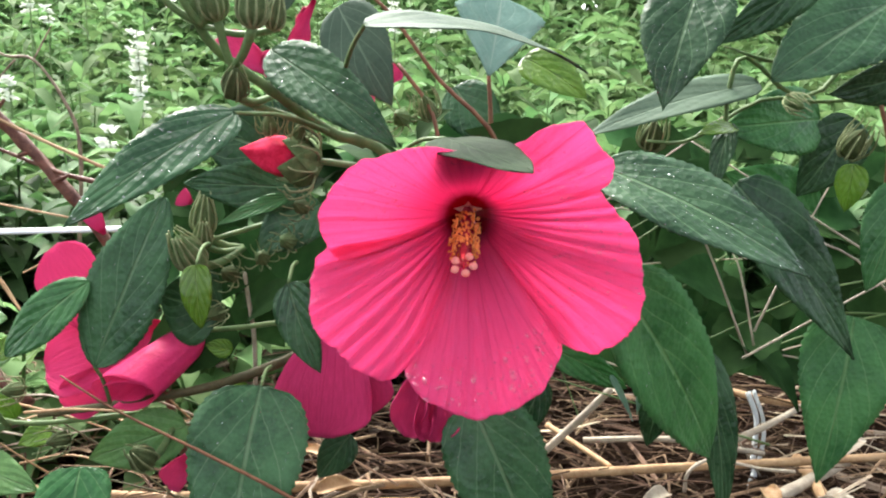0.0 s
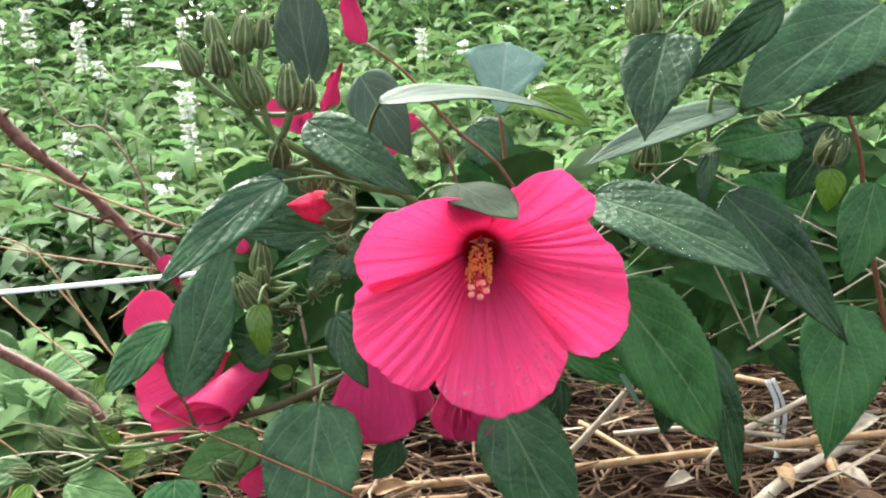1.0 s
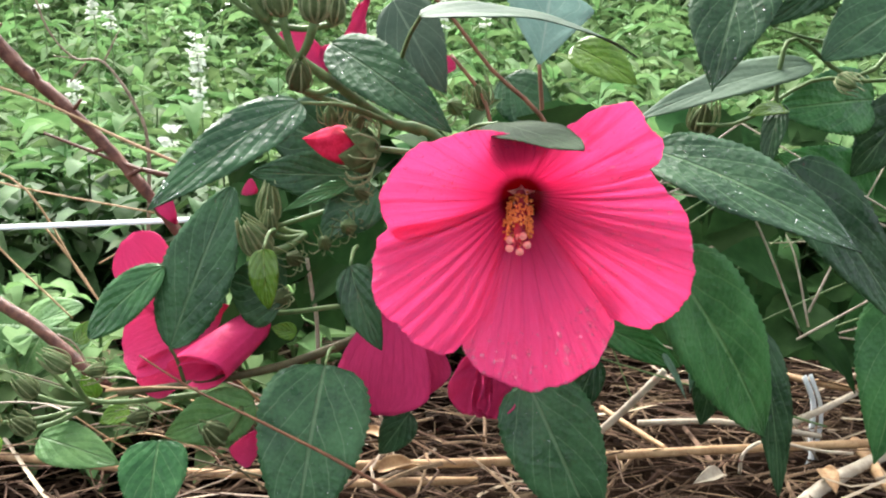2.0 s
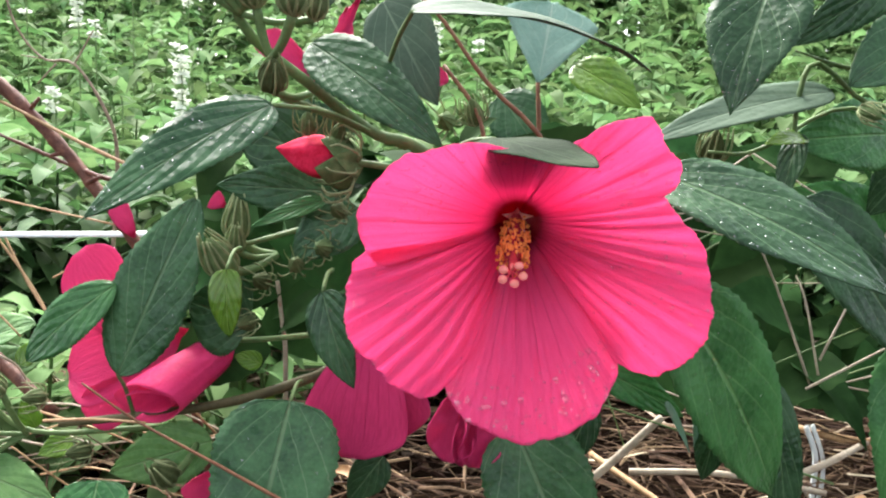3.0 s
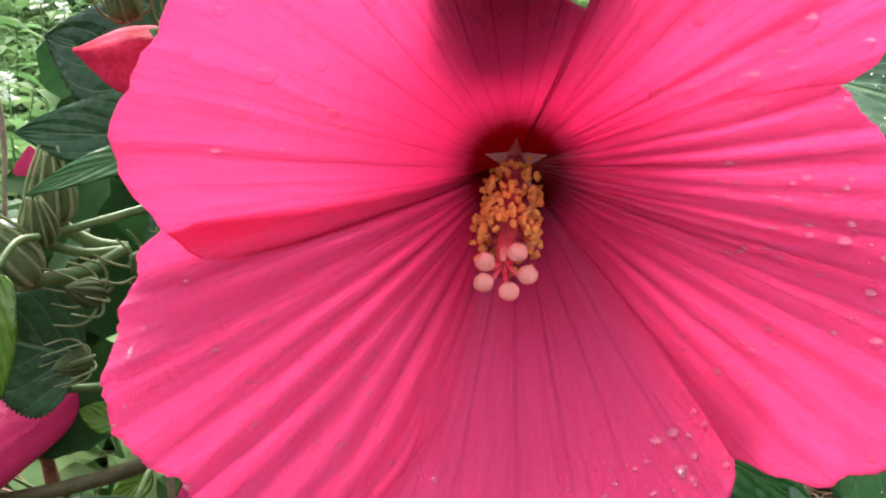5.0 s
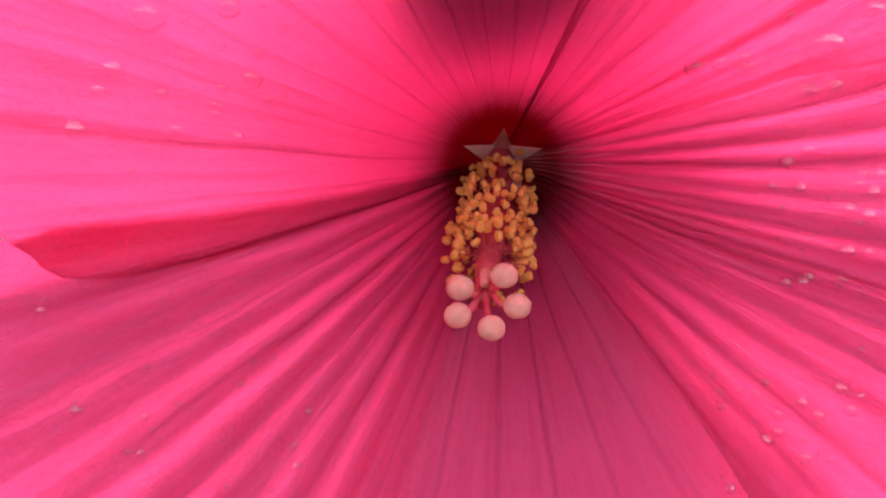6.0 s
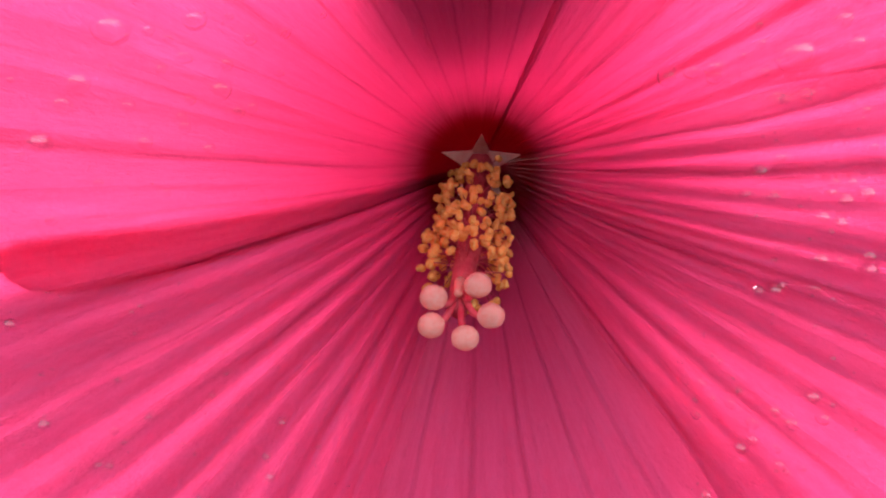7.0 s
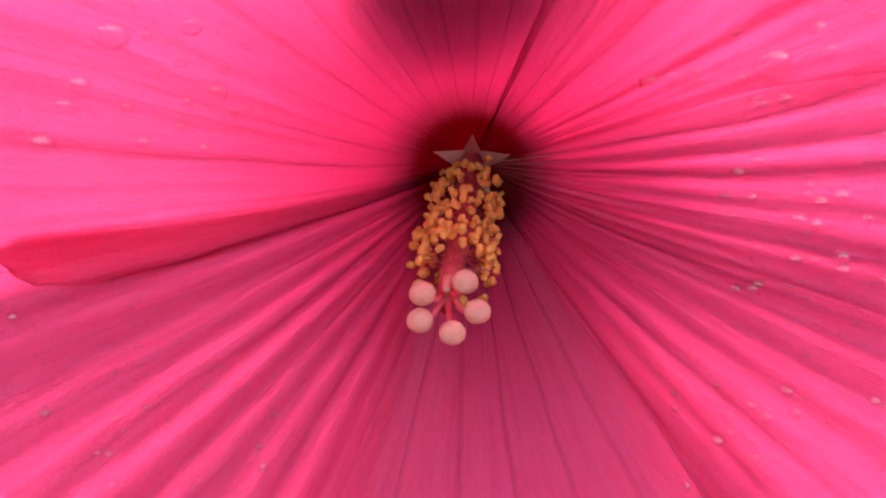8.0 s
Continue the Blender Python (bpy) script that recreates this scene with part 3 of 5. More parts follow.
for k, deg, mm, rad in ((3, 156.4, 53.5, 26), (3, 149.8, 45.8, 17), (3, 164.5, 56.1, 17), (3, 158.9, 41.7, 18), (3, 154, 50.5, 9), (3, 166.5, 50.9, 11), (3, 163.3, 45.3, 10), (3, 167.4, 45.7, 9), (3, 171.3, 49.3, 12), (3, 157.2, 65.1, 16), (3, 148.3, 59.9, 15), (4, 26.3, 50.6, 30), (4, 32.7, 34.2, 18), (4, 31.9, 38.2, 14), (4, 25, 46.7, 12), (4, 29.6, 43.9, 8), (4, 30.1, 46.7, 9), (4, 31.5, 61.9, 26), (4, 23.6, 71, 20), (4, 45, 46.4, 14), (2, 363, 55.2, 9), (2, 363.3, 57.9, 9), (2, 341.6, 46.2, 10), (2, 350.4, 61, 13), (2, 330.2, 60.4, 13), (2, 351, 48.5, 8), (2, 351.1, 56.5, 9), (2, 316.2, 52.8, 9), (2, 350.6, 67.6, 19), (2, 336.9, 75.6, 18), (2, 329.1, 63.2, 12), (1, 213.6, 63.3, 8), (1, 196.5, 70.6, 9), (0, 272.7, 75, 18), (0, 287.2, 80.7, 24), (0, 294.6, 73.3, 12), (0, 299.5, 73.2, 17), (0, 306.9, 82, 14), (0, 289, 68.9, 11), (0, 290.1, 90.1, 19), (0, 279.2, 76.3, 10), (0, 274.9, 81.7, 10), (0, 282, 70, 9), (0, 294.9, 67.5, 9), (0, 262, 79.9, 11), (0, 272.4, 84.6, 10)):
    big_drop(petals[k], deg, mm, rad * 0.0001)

# ---- leaves of the shrub ----
L = []
L.append(leaf(plant, (-0.1049, 0.4050, 0.3509), (-0.1611, 0.3350, 0.3028), 0.030, LEAF, (0.16, -0.80, 0.52), stalk=(-0.0692, 0.4900, 0.3387), label="wet dark green leaf with a long tip"))
L.append(leaf(plant, (-0.2246, 0.4980, 0.1837), (-0.1828, 0.5220, 0.2926), 0.053, LEAF, (-0.15, -1, 0.12), oval, stalk=(-0.2253, 0.5200, 0.1508), label="upright dark green oval leaf beaded with rain", bow=0.02, fold=0.06))
L.append(leaf(plant, (-0.2293, 0.5080, 0.2386), (-0.2837, 0.5000, 0.1895), 0.034, LEAF_MID, (-0.2, -1, 0.5), oval, fold=0.05))
L.append(leaf(plant, (-0.1489, 0.4750, 0.2582), (-0.1451, 0.4680, 0.2205), 0.021, LEAF_LIME, (-0.2, -0.6, 0.8), broad, stalk=(-0.1484, 0.5000, 0.2667), label="small glossy lime green young leaf"))
L.append(leaf(plant, (-0.0959, 0.4900, 0.2990), (-0.1338, 0.4700, 0.2837), 0.011, LEAF_MID, (-0.2, -1, 0.35)))
L.append(leaf(plant, (-0.0933, 0.4750, 0.2480), (-0.0712, 0.4550, 0.1986), 0.030, LEAF, (-0.35, -1, 0.1), stalk=(-0.0928, 0.5000, 0.2561)))
L.append(leaf(plant, (-0.1016, 0.4750, 0.3855), (-0.0266, 0.4400, 0.3335), 0.037, LEAF, (0.3, -0.95, 0.3), stalk=(-0.1047, 0.4900, 0.3625)))
L.append(leaf(plant, (-0.0701, 0.5300, 0.4165), (-0.0332, 0.5000, 0.3557), 0.042, LEAF_GREY, (-0.4, -0.8, 0.6)))
L.append(leaf(plant, (-0.1110, 0.5500, 0.4133), (-0.1186, 0.5600, 0.4914), 0.048, LEAF_GREY, (-0.2, -0.9, -0.5), oval))
L.append(leaf(plant, (-0.1770, 0.5000, 0.4256), (-0.2288, 0.5000, 0.4315), 0.02, LEAF_GREY, (0, -0.3, 0.9)))
L.append(leaf(plant, (-0.0404, 0.4000, 0.3940), (0.0790, 0.4600, 0.3759), 0.042, LEAF_GREY, (0.0, -0.32, 1), bow=0.075, fold=0.1, stalk=(-0.0620, 0.4800, 0.3688)))
L.append(leaf(plant, (0.0345, 0.6800, 0.3800), (0.0457, 0.7200, 0.4474), 0.078, LEAF_PALE, (0.05, -1, 0.1), fan, stalk=(0.0391, 0.6800, 0.3203), label="pale grey-green leaf underside", stalk_mat=STEM_RED, stalk_r=0.0017, fold=0.2))
L.append(leaf(plant, (0.0662, 0.7200, 0.3971), (0.1203, 0.7000, 0.3632), 0.045, LEAF_LIME, (0.1, -0.8, 0.6)))
L.append(leaf(plant, (0.000, 0.448, 0.3388), (0.0344, 0.3130, 0.3325), 0.038, LEAF_MATT, (-0.12, -0.05, 1), ovate, stalk=(-0.03, 0.50, 0.325), label="matt greyish leaf lying over the flower", bow=0.004, fold=0.0))
L.append(leaf(plant, (0.1547, 0.5200, 0.4313), (0.1330, 0.5000, 0.3565), 0.058, LEAF, (-0.25, -0.6, 0.8), acute, label="drooping wet leaf with pale midrib", stalk=(0.1878, 0.5500, 0.4552)))
L.append(leaf(plant, (0.2411, 0.5400, 0.4507), (0.1719, 0.5300, 0.3985), 0.032, LEAF, (-0.3, -1, -0.5)))
L.append(leaf(plant, (0.3218, 0.5600, 0.4447), (0.2054, 0.5200, 0.3764), 0.072, LEAF, (-0.3, -0.9, 0.35), broad, label="large dark leaf with saw-toothed edge"))
L.append(leaf(plant, (0.3526, 0.6000, 0.3917), (0.2714, 0.5800, 0.3697), 0.04, LEAF, (0, -0.9, -0.3)))
L.append(leaf(plant, (0.0909, 0.4750, 0.3224), (0.1993, 0.4250, 0.2691), 0.060, LEAF, (0.1, -0.62, 0.8), stalk=(0.0745, 0.5200, 0.3114), label="large wet leaf beside the flower"))
L.append(leaf(plant, (0.2178, 0.6000, 0.3029), (0.3165, 0.5900, 0.1709), 0.062, LEAF, (0.0, -0.8, 0.5), acute))
L.append(leaf(plant, (0.3287, 0.6200, 0.1969), (0.3036, 0.6000, 0.0637), 0.076, LEAF_MID, (-0.1, -1, 0.3), acute))
L.append(leaf(plant, (0.2213, 0.5800, 0.3756), (0.0966, 0.5600, 0.3368), 0.034, LEAF_GREY, (0, -0.6, 0.8)))
L.append(leaf(plant, (0.3030, 0.6600, 0.3505), (0.2112, 0.6200, 0.3427), 0.055, LEAF_MID, (0, -1, 0.2)))
L.append(leaf(plant, (0.3187, 0.6800, 0.2690), (0.2236, 0.6400, 0.3078), 0.055, LEAF_MID, (0, -1, 0.3)))
L.append(leaf(plant, (0.3319, 0.6600, 0.3516), (0.2904, 0.6600, 0.2881), 0.05, LEAF, (0, -1, 0.1)))
L.append(leaf(plant, (0.3159, 0.5500, 0.3114), (0.2922, 0.5400, 0.2360), 0.04, LEAF_MID, (-0.2, -1, 0.2)))
L.append(leaf(plant, (0.3033, 0.6000, 0.3194), (0.3012, 0.6000, 0.2835), 0.025, LEAF_LIME, (0, -1, 0.3)))
L.append(leaf(plant, (0.2052, 0.5750, 0.3455), (0.1705, 0.5500, 0.3401), 0.014, LEAF_LIME, (0, -0.7, 0.7)))
L.append(leaf(plant, (0.2016, 0.5750, 0.3478), (0.1900, 0.5650, 0.2998), 0.018, LEAF, (-0.6, -0.7, 0.2)))
L.append(leaf(plant, (0.1036, 0.4750, 0.2567), (0.1949, 0.5400, 0.1117), 0.074, LEAF_MID, (0.15, -0.85, 0.5), label="broad wet leaf below the flower"))
L.append(leaf(plant, (0.1912, 0.5600, 0.1848), (0.2123, 0.5500, 0.0587), 0.032, LEAF, (0.3, -1, 0.1)))
L.append(leaf(plant, (0.0666, 0.5000, 0.2055), (0.1245, 0.5100, 0.1729), 0.024, LEAF_MID, (0, -0.8, 0.5)))
L.append(leaf(plant, (0.1123, 0.5050, 0.1838), (0.1277, 0.5000, 0.1540), 0.005, LEAF_PALE, (0.5, -1, 0), acute))
leaf(plant, (0.1328, 0.5100, 0.1766), (0.1327, 0.5100, 0.1546), 0.005, LEAF_PALE, (0.2, -1, 0), acute)
L.append(leaf(plant, (0.1612, 0.5600, 0.1591), (0.1546, 0.5600, 0.1101), 0.026, LEAF, (0, -1, 0)))
L.append(leaf(plant, (0.0211, 0.5000, 0.1643), (0.0674, 0.4900, 0.0622), 0.066, LEAF, (0.1, -1, 0.3), broad))
L.append(leaf(plant, (0.0697, 0.5200, 0.1745), (0.0490, 0.5150, 0.1266), 0.024, LEAF, (0.3, -1, 0.2)))
L.append(leaf(plant, (-0.1158, 0.4950, 0.1745), (-0.1279, 0.4500, 0.0743), 0.076, LEAF, (-0.05, -0.9, 0.45), broad, stalk=(-0.1149, 0.5200, 0.1789), label="large dark leaf under the faded flowers"))
L.append(leaf(plant, (-0.0620, 0.5300, 0.1272), (-0.0849, 0.5300, 0.0941), 0.026, LEAF, (0, -1, 0.2)))
L.append(leaf(plant, (-0.2198, 0.4600, 0.1327), (-0.2172, 0.4300, 0.0884), 0.045, LEAF_MID, (0, -0.8, 0.6), broad))
L.append(leaf(plant, (-0.3380, 0.5200, 0.1053), (-0.2686, 0.5000, 0.0949), 0.034, WEED_LEAF, (0, -0.7, 0.7)))
L.append(leaf(plant, (-0.3679, 0.5200, 0.1208), (-0.4158, 0.5000, 0.1116), 0.026, WEED_LEAF, (0, -0.7, 0.7)))
L.append(leaf(plant, (-0.3574, 0.5000, 0.1147), (-0.3662, 0.4800, 0.0837), 0.018, LEAF_LIME, (0, -0.8, 0.6)))
L.append(leaf(plant, (-0.1770, 0.5300, 0.1307), (-0.2470, 0.5300, 0.1044), 0.04, WEED_LEAF, (0, -1, 0.3)))
L.append(leaf(plant, (-0.0905, 0.5500, 0.3149), (-0.1694, 0.5500, 0.3387), 0.066, LEAF, (0, -1, 0.1)))
L.append(leaf(plant, (-0.0838, 0.5400, 0.2887), (-0.1251, 0.5300, 0.2554), 0.04, LEAF, (-0.3, -1, 0.3)))
L.append(leaf(plant, (-0.0967, 0.5400, 0.2991), (-0.1724, 0.5300, 0.3016), 0.034, LEAF, (0, -1, 0.15)))
L.append(leaf(plant, (-0.1513, 0.5300, 0.2145), (-0.1922, 0.5300, 0.2250), 0.055, LEAF, (0, -1, 0.1)))
L.append(leaf(plant, (0.0073, 0.7500, 0.3715), (0.0504, 0.7200, 0.3141), 0.05, LEAF, (0, -1, 0.1)))
for ob, cnt in ((L[0], 60), (L[1], 50), (L[6], 40), (L[14], 60), (L[18], 110), (L[29], 60), (L[34], 40), (L[36], 60)):
    d = drops_on(ob, int(cnt * 2.4), 0.0002, 0.0009, cnt + 1, (0.05, 0.95), (0.05, 0.95))
    d.parent = ob
    tagged(d, kind="stuff")

# ---- stems ----
tube("stem", [(-0.1267, 0.4300, 0.4190), (-0.1315, 0.4300, 0.4016), (-0.1231, 0.4400, 0.3834), (-0.1023, 0.4600, 0.3654), (-0.0692, 0.4900, 0.3387), (-0.0307, 0.5100, 0.3188), (0.05, 0.60, 0.2), (0.06, 0.63, -0.02)], 0.0021, 0.0042, STEM, plant, "hairy green stem", 60, 10, 0.05)
tube("stem", [(-0.1171, 0.4700, 0.3560), (-0.0876, 0.4800, 0.3462), (-0.0502, 0.5000, 0.3310)], 0.002, 0.0025, STEM, plant)
tube("stem", [(-0.2753, 0.5200, 0.1410), (-0.2137, 0.5300, 0.1477), (-0.1583, 0.5400, 0.1576), (-0.1134, 0.5600, 0.1696), (-0.0665, 0.5800, 0.1834), (0.04, 0.62, 0.1), (0.05, 0.63, -0.02)], 0.0025, 0.005, STEM_BROWN, plant, "", 30, 9)
tube("stem", [(-0.0734, 0.6000, 0.4459), (-0.0409, 0.5900, 0.4184), (-0.0052, 0.5800, 0.3732), (0.0356, 0.5700, 0.3330), (0.0626, 0.6000, 0.2597)], 0.0012, 0.0018, STEM_RED, plant)
tube("stem", [(-0.0348, 0.5800, 0.3837), (-0.0125, 0.5700, 0.3556), (-0.0041, 0.5600, 0.3286), (0.0051, 0.5800, 0.2747)], 0.0014, 0.0016, STEM_RED, plant)
tube("stem", [(0.3220, 0.6000, 0.4414), (0.2585, 0.5800, 0.3672), (0.2086, 0.5750, 0.3936), (0.1982, 0.5750, 0.3723), (0.1978, 0.5750, 0.3436)], 0.0016, 0.0018, STEM, plant)
tube("stem", [(0.3278, 0.6200, 0.3686), (0.2748, 0.6000, 0.3642), (0.2269, 0.5900, 0.3643), (0.1757, 0.5800, 0.3353), (0.1444, 0.5800, 0.3335)], 0.0016, 0.0012, STEM, plant)
tube("stem", [(0.3086, 0.5800, 0.3626), (0.3182, 0.5800, 0.3312), (0.3380, 0.6000, 0.2498), (0.40, 0.62, 0.0)], 0.0016, 0.0028, STEM_RED, plant)
tube("stem", [(0.1872, 0.5600, 0.3992), (0.2371, 0.5700, 0.3898), (0.3349, 0.6000, 0.3992)], 0.0006, 0.003, STEM, plant)
tube("stem", [(-0.1452, 0.5750, 0.2321), (-0.1415, 0.5750, 0.2020), (-0.1391, 0.5750, 0.1817), (-0.1399, 0.5800, 0.1283)], 0.0015, 0.0018, DRY_PALE, plant)
tube("stem", [(-0.1645, 0.5400, 0.1977), (-0.1372, 0.5450, 0.1994), (-0.0824, 0.5600, 0.2044)], 0.0018, 0.002, STEM, plant)
tube("stem", [(-0.1724, 0.5200, 0.2590), (-0.1377, 0.5300, 0.2695), (-0.0856, 0.5500, 0.2827), (-0.0321, 0.5700, 0.2776)], 0.0015, 0.002, STEM, plant)
tube("stem", [(-0.3285, 0.5200, 0.1597), (-0.2980, 0.5300, 0.1304), (-0.2170, 0.5500, 0.1310)], 0.0015, 0.002, STEM, plant)

# ---- buds ----
for px, ax, sz in (((-0.1564, 0.4250, 0.4185), (-0.3, -0.2, 0.9), 0.016), ((-0.1386, 0.4200, 0.4162), (0, -0.3, 0.9), 0.018), ((-0.1434, 0.4300, 0.4331), (-0.1, 0, 1), 0.017), ((-0.1269, 0.4250, 0.4297), (0.15, 0, 1), 0.018), ((-0.1164, 0.4300, 0.4323), (0.2, 0, 1), 0.015), ((-0.1193, 0.4300, 0.3975), (-0.2, -0.2, 1), 0.019), ((-0.0990, 0.4200, 0.3934), (0.05, -0.1, 1), 0.020), ((-0.0920, 0.4350, 0.3934), (0.2, 0, 1), 0.015)):
    bud(plant, px, ax, sz, 10, "ridged green bud in a cluster", (-0.1270, 0.4300, 0.3943) if sz < 0.0185 else (-0.1132, 0.4350, 0.3739))
for mid, ax, sz in (((-0.1629, 0.5022, 0.2605), (-0.25, -0.55, 0.75), 0.024), ((-0.1606, 0.5328, 0.2807), (0.15, -0.25, 0.95), 0.022), ((-0.1565, 0.5150, 0.2698), (0.2, -0.5, 0.8), 0.016)):
    bud(plant, Vector(mid) - Vector(ax).normalized() * sz * 0.65, ax, sz, 11, "round green bud caged in pale bracts", (-0.1381, 0.5450, 0.2560))
for px, ax, sz in (((-0.3062, 0.5100, 0.1629), (-0.4, -0.5, 0.6), 0.017), ((-0.3328, 0.5100, 0.1417), (-0.3, -0.4, 0.7), 0.015), ((-0.3388, 0.5100, 0.1148), (-0.1, -0.6, 0.6), 0.017), ((-0.3536, 0.5000, 0.1244), (-0.7, -0.5, 0.3), 0.013)):
    bud(plant, px, ax, sz, 10, "small green bud low on the shrub", (-0.3032, 0.5300, 0.1280), 0.15)
for px, ax, sz in (((0.2986, 0.6000, 0.3256), (0, -0.6, 0.6), 0.022), ((0.1511, 0.6000, 0.3274), (0, -0.5, 0.7), 0.020), ((0.1454, 0.5600, 0.4342), (0, -0.2, 1), 0.024), ((0.1909, 0.5600, 0.4317), (0.1, -0.2, 1), 0.020), ((-0.0109, 0.5800, 0.3459), (-0.2, -0.5, 0.7), 0.016), ((0.2412, 0.5800, 0.3659), (0.3, -0.7, -0.3), 0.014)):
    bud(plant, px, ax, sz, 12, "green bud with loose bracts", None, 0.25)
for px, ax, sz, op in (((-0.1055, 0.4850, 0.3378), (0.1, -0.6, 0.6), 0.012, 0.5), ((-0.0902, 0.4900, 0.3335), (0.3, -0.5, 0.6), 0.011, 0.6), ((-0.1375, 0.5200, 0.2420), (-0.2, -0.8, 0.3), 0.014, 0.6), ((-0.1187, 0.5200, 0.2527), (0.1, -0.8, 0.4), 0.013, 0.7), ((-0.1019, 0.5300, 0.2638), (-0.1, -0.8, 0.2), 0.015, 0.5), ((-0.1489, 0.5300, 0.2144), (-0.3, -0.8, 0), 0.013, 0.6), ((-0.0863, 0.5000, 0.2904), (-0.3, -0.8, 0.3), 0.012, 0.7), ((-0.0290, 0.5700, 0.3450), (-0.2, -0.8, 0.2), 0.016, 0.8), ((-0.2556, 0.5200, 0.1239), (-0.3, -0.8, 0.2), 0.015, 0.5), ((-0.2902, 0.5300, 0.1552), (-0.3, -0.8, 0.2), 0.014, 0.5)):
    bud(plant, px, ax, sz, 9, "spent green calyx with curled bracts", None, op)
bud(plant, (-0.1157, 0.4450, 0.3590), (0.2, -0.6, 0.5), 0.018, 6, "greyish calyx on the stem", (-0.1029, 0.4800, 0.3588))
bud(plant, (-0.1928, 0.5000, 0.1171), (-0.1, -0.7, 0.6), 0.022, 8, "half-open pale green bud", (-0.1867, 0.5300, 0.1284))


def red_bud(base, tip, width):
    """A pointed bud with twisted red petals in a green calyx."""
    base, tip = Vector(base), Vector(tip)
    ax = (tip - base).normalized()
    ln_ = (tip - base).length
    x = ax.orthogonal().normalized()
    y = ax.cross(x)
    bm = bmesh.new()
    rings = []
    for i in range(19):
        t = i / 18
        r = width * 0.5 * math.sin(math.pi * min(1, 0.26 + 0.74 * t)) ** 1.15 + 0.0003
        rings.append([bm.verts.new(base + ax * ln_ * t + (x * math.cos(a) + y * math.sin(a)) * r * (1 + 0.09 * math.sin(5 * a + 4 * t))) for a in [2 * math.pi * k / 25 for k in range(25)]])
    for a, b in zip(rings, rings[1:]):
        for k in range(25):
            bm.faces.new((a[k], a[(k + 1) % 25], b[(k + 1) % 25], b[k]))
    bm.faces.new(rings[-1])
    ob = keep(part("bud", bm, BUD_RED, None, "pointed red flower bud about to open"), plant)
    bm = bmesh.new()
    for k in range(5):
        a = 2 * math.pi * k / 5 + 0.4
        d = x * math.cos(a) + y * math.sin(a)
        sheet(bm, base - ax * 0.014, base + ax * 0.012 + d * width * 0.60, width * 1.15, d, ovate, 14, 8, 0.22, -0.3)
    c = thick(part("calyx", bm, CALYX, None, "large grey-green five-lobed calyx"), 0.0008)
    c.parent = ob
    for k in range(10):
        bm = bmesh.new()
        a = 2 * math.pi * k / 10
        d = x * math.cos(a) + y * math.sin(a)
        add_tube(bm, [base - ax * 0.010, base - ax * 0.010 + d * width * 0.75, base + ax * 0.001 + d * width * 1.05, base + ax * 0.006 + d * width * 0.85], 0.0009, 0.0005, 10, 6)
        part("bract", bm, BRACT, ob)


red_bud((-0.0886, 0.4900, 0.3211), (-0.1234, 0.4840, 0.3282), 0.023)
tube("stem", [(-0.0842, 0.4870, 0.3221), (-0.0662, 0.4900, 0.3202), (-0.0385, 0.5000, 0.3159)], 0.0018, 0.0022, STEM, plant)


# ---- faded and half-hidden flowers ----
def wedge(t):
    return 0.18 + 0.82 * math.sin(math.pi * 0.5 * min(1, t * 1.25)) if t < 0.8 else (1.0 - ((t - 0.8) / 0.2) ** 2.4 * 0.75)


def rolled_petal(fl, inv, mouth, end, r0, r1, turns, mat):
    """A petal rolled into a loose tube, open at the mouth."""
    mouth, end = Vector(mouth), Vector(end)
    ax = end - mouth
    x = ax.cross(Vector((0, 0, 1))).normalized()
    y = x.cross(ax).normalized()
    bm = bmesh.new()
    uv = bm.loops.layers.uv.verify()
    grid = []
    for i in range(29):
        t = i / 28
        row = []
        for j in range(73):
            f = j / 72
            a = -2.2 + 2 * math.pi * turns * f
            r = (r0 + (r1 - r0) * t ** 1.3) * (1.06 - 0.55 * f) * (1 + 0.05 * noise.noise((f * 5, t * 2, 3.3)))
            r *= 1 - 0.5 * max(0, (t - 0.75) / 0.25) ** 2
            lip = (1 - t) ** 2 * (-0.12 * math.cos(a + 0.5) + 0.05 * noise.noise((f * 9, 1.2, 0)))
            row.append((bm.verts.new(mouth + ax * (t - lip) + (x * math.cos(a) * 1.1 + y * math.sin(a) * 0.92) * r), (0.4 + f * 0.6, 0.95 - 0.5 * t)))
        grid.append(row)
    for i in range(28):
        for j in range(72):
            q = (grid[i][j], grid[i][j + 1], grid[i + 1][j + 1], grid[i + 1][j])
            f = bm.faces.new([e[0] for e in q])
            for lp, e in zip(f.loops, q):
                lp[uv].uv = e[1]
    ob = thick(part("petal", bm, mat, None, "petal rolled into a loose tube"), 0.0005)
    ob.parent = fl
    ob.matrix_parent_inverse = inv


def faded(label, pieces, base, mat=PETAL_BACK):
    fl = empty("flower", base, label, "")
    keep(fl, plant)
    inv = Matrix.Translation(-Vector(base))
    for k, (b, t, w, face, bow, curl, wave) in enumerate(pieces):
        bm = bmesh.new()
        sheet(bm, b, t, w, face, wedge, 26, 16, bow, 0, wave, 0.0, 0.0, curl, 31 + k)
        ob = thick(part("petal", bm, mat), 0.0005)
        ob.parent = fl
        ob.matrix_parent_inverse = inv
    return fl


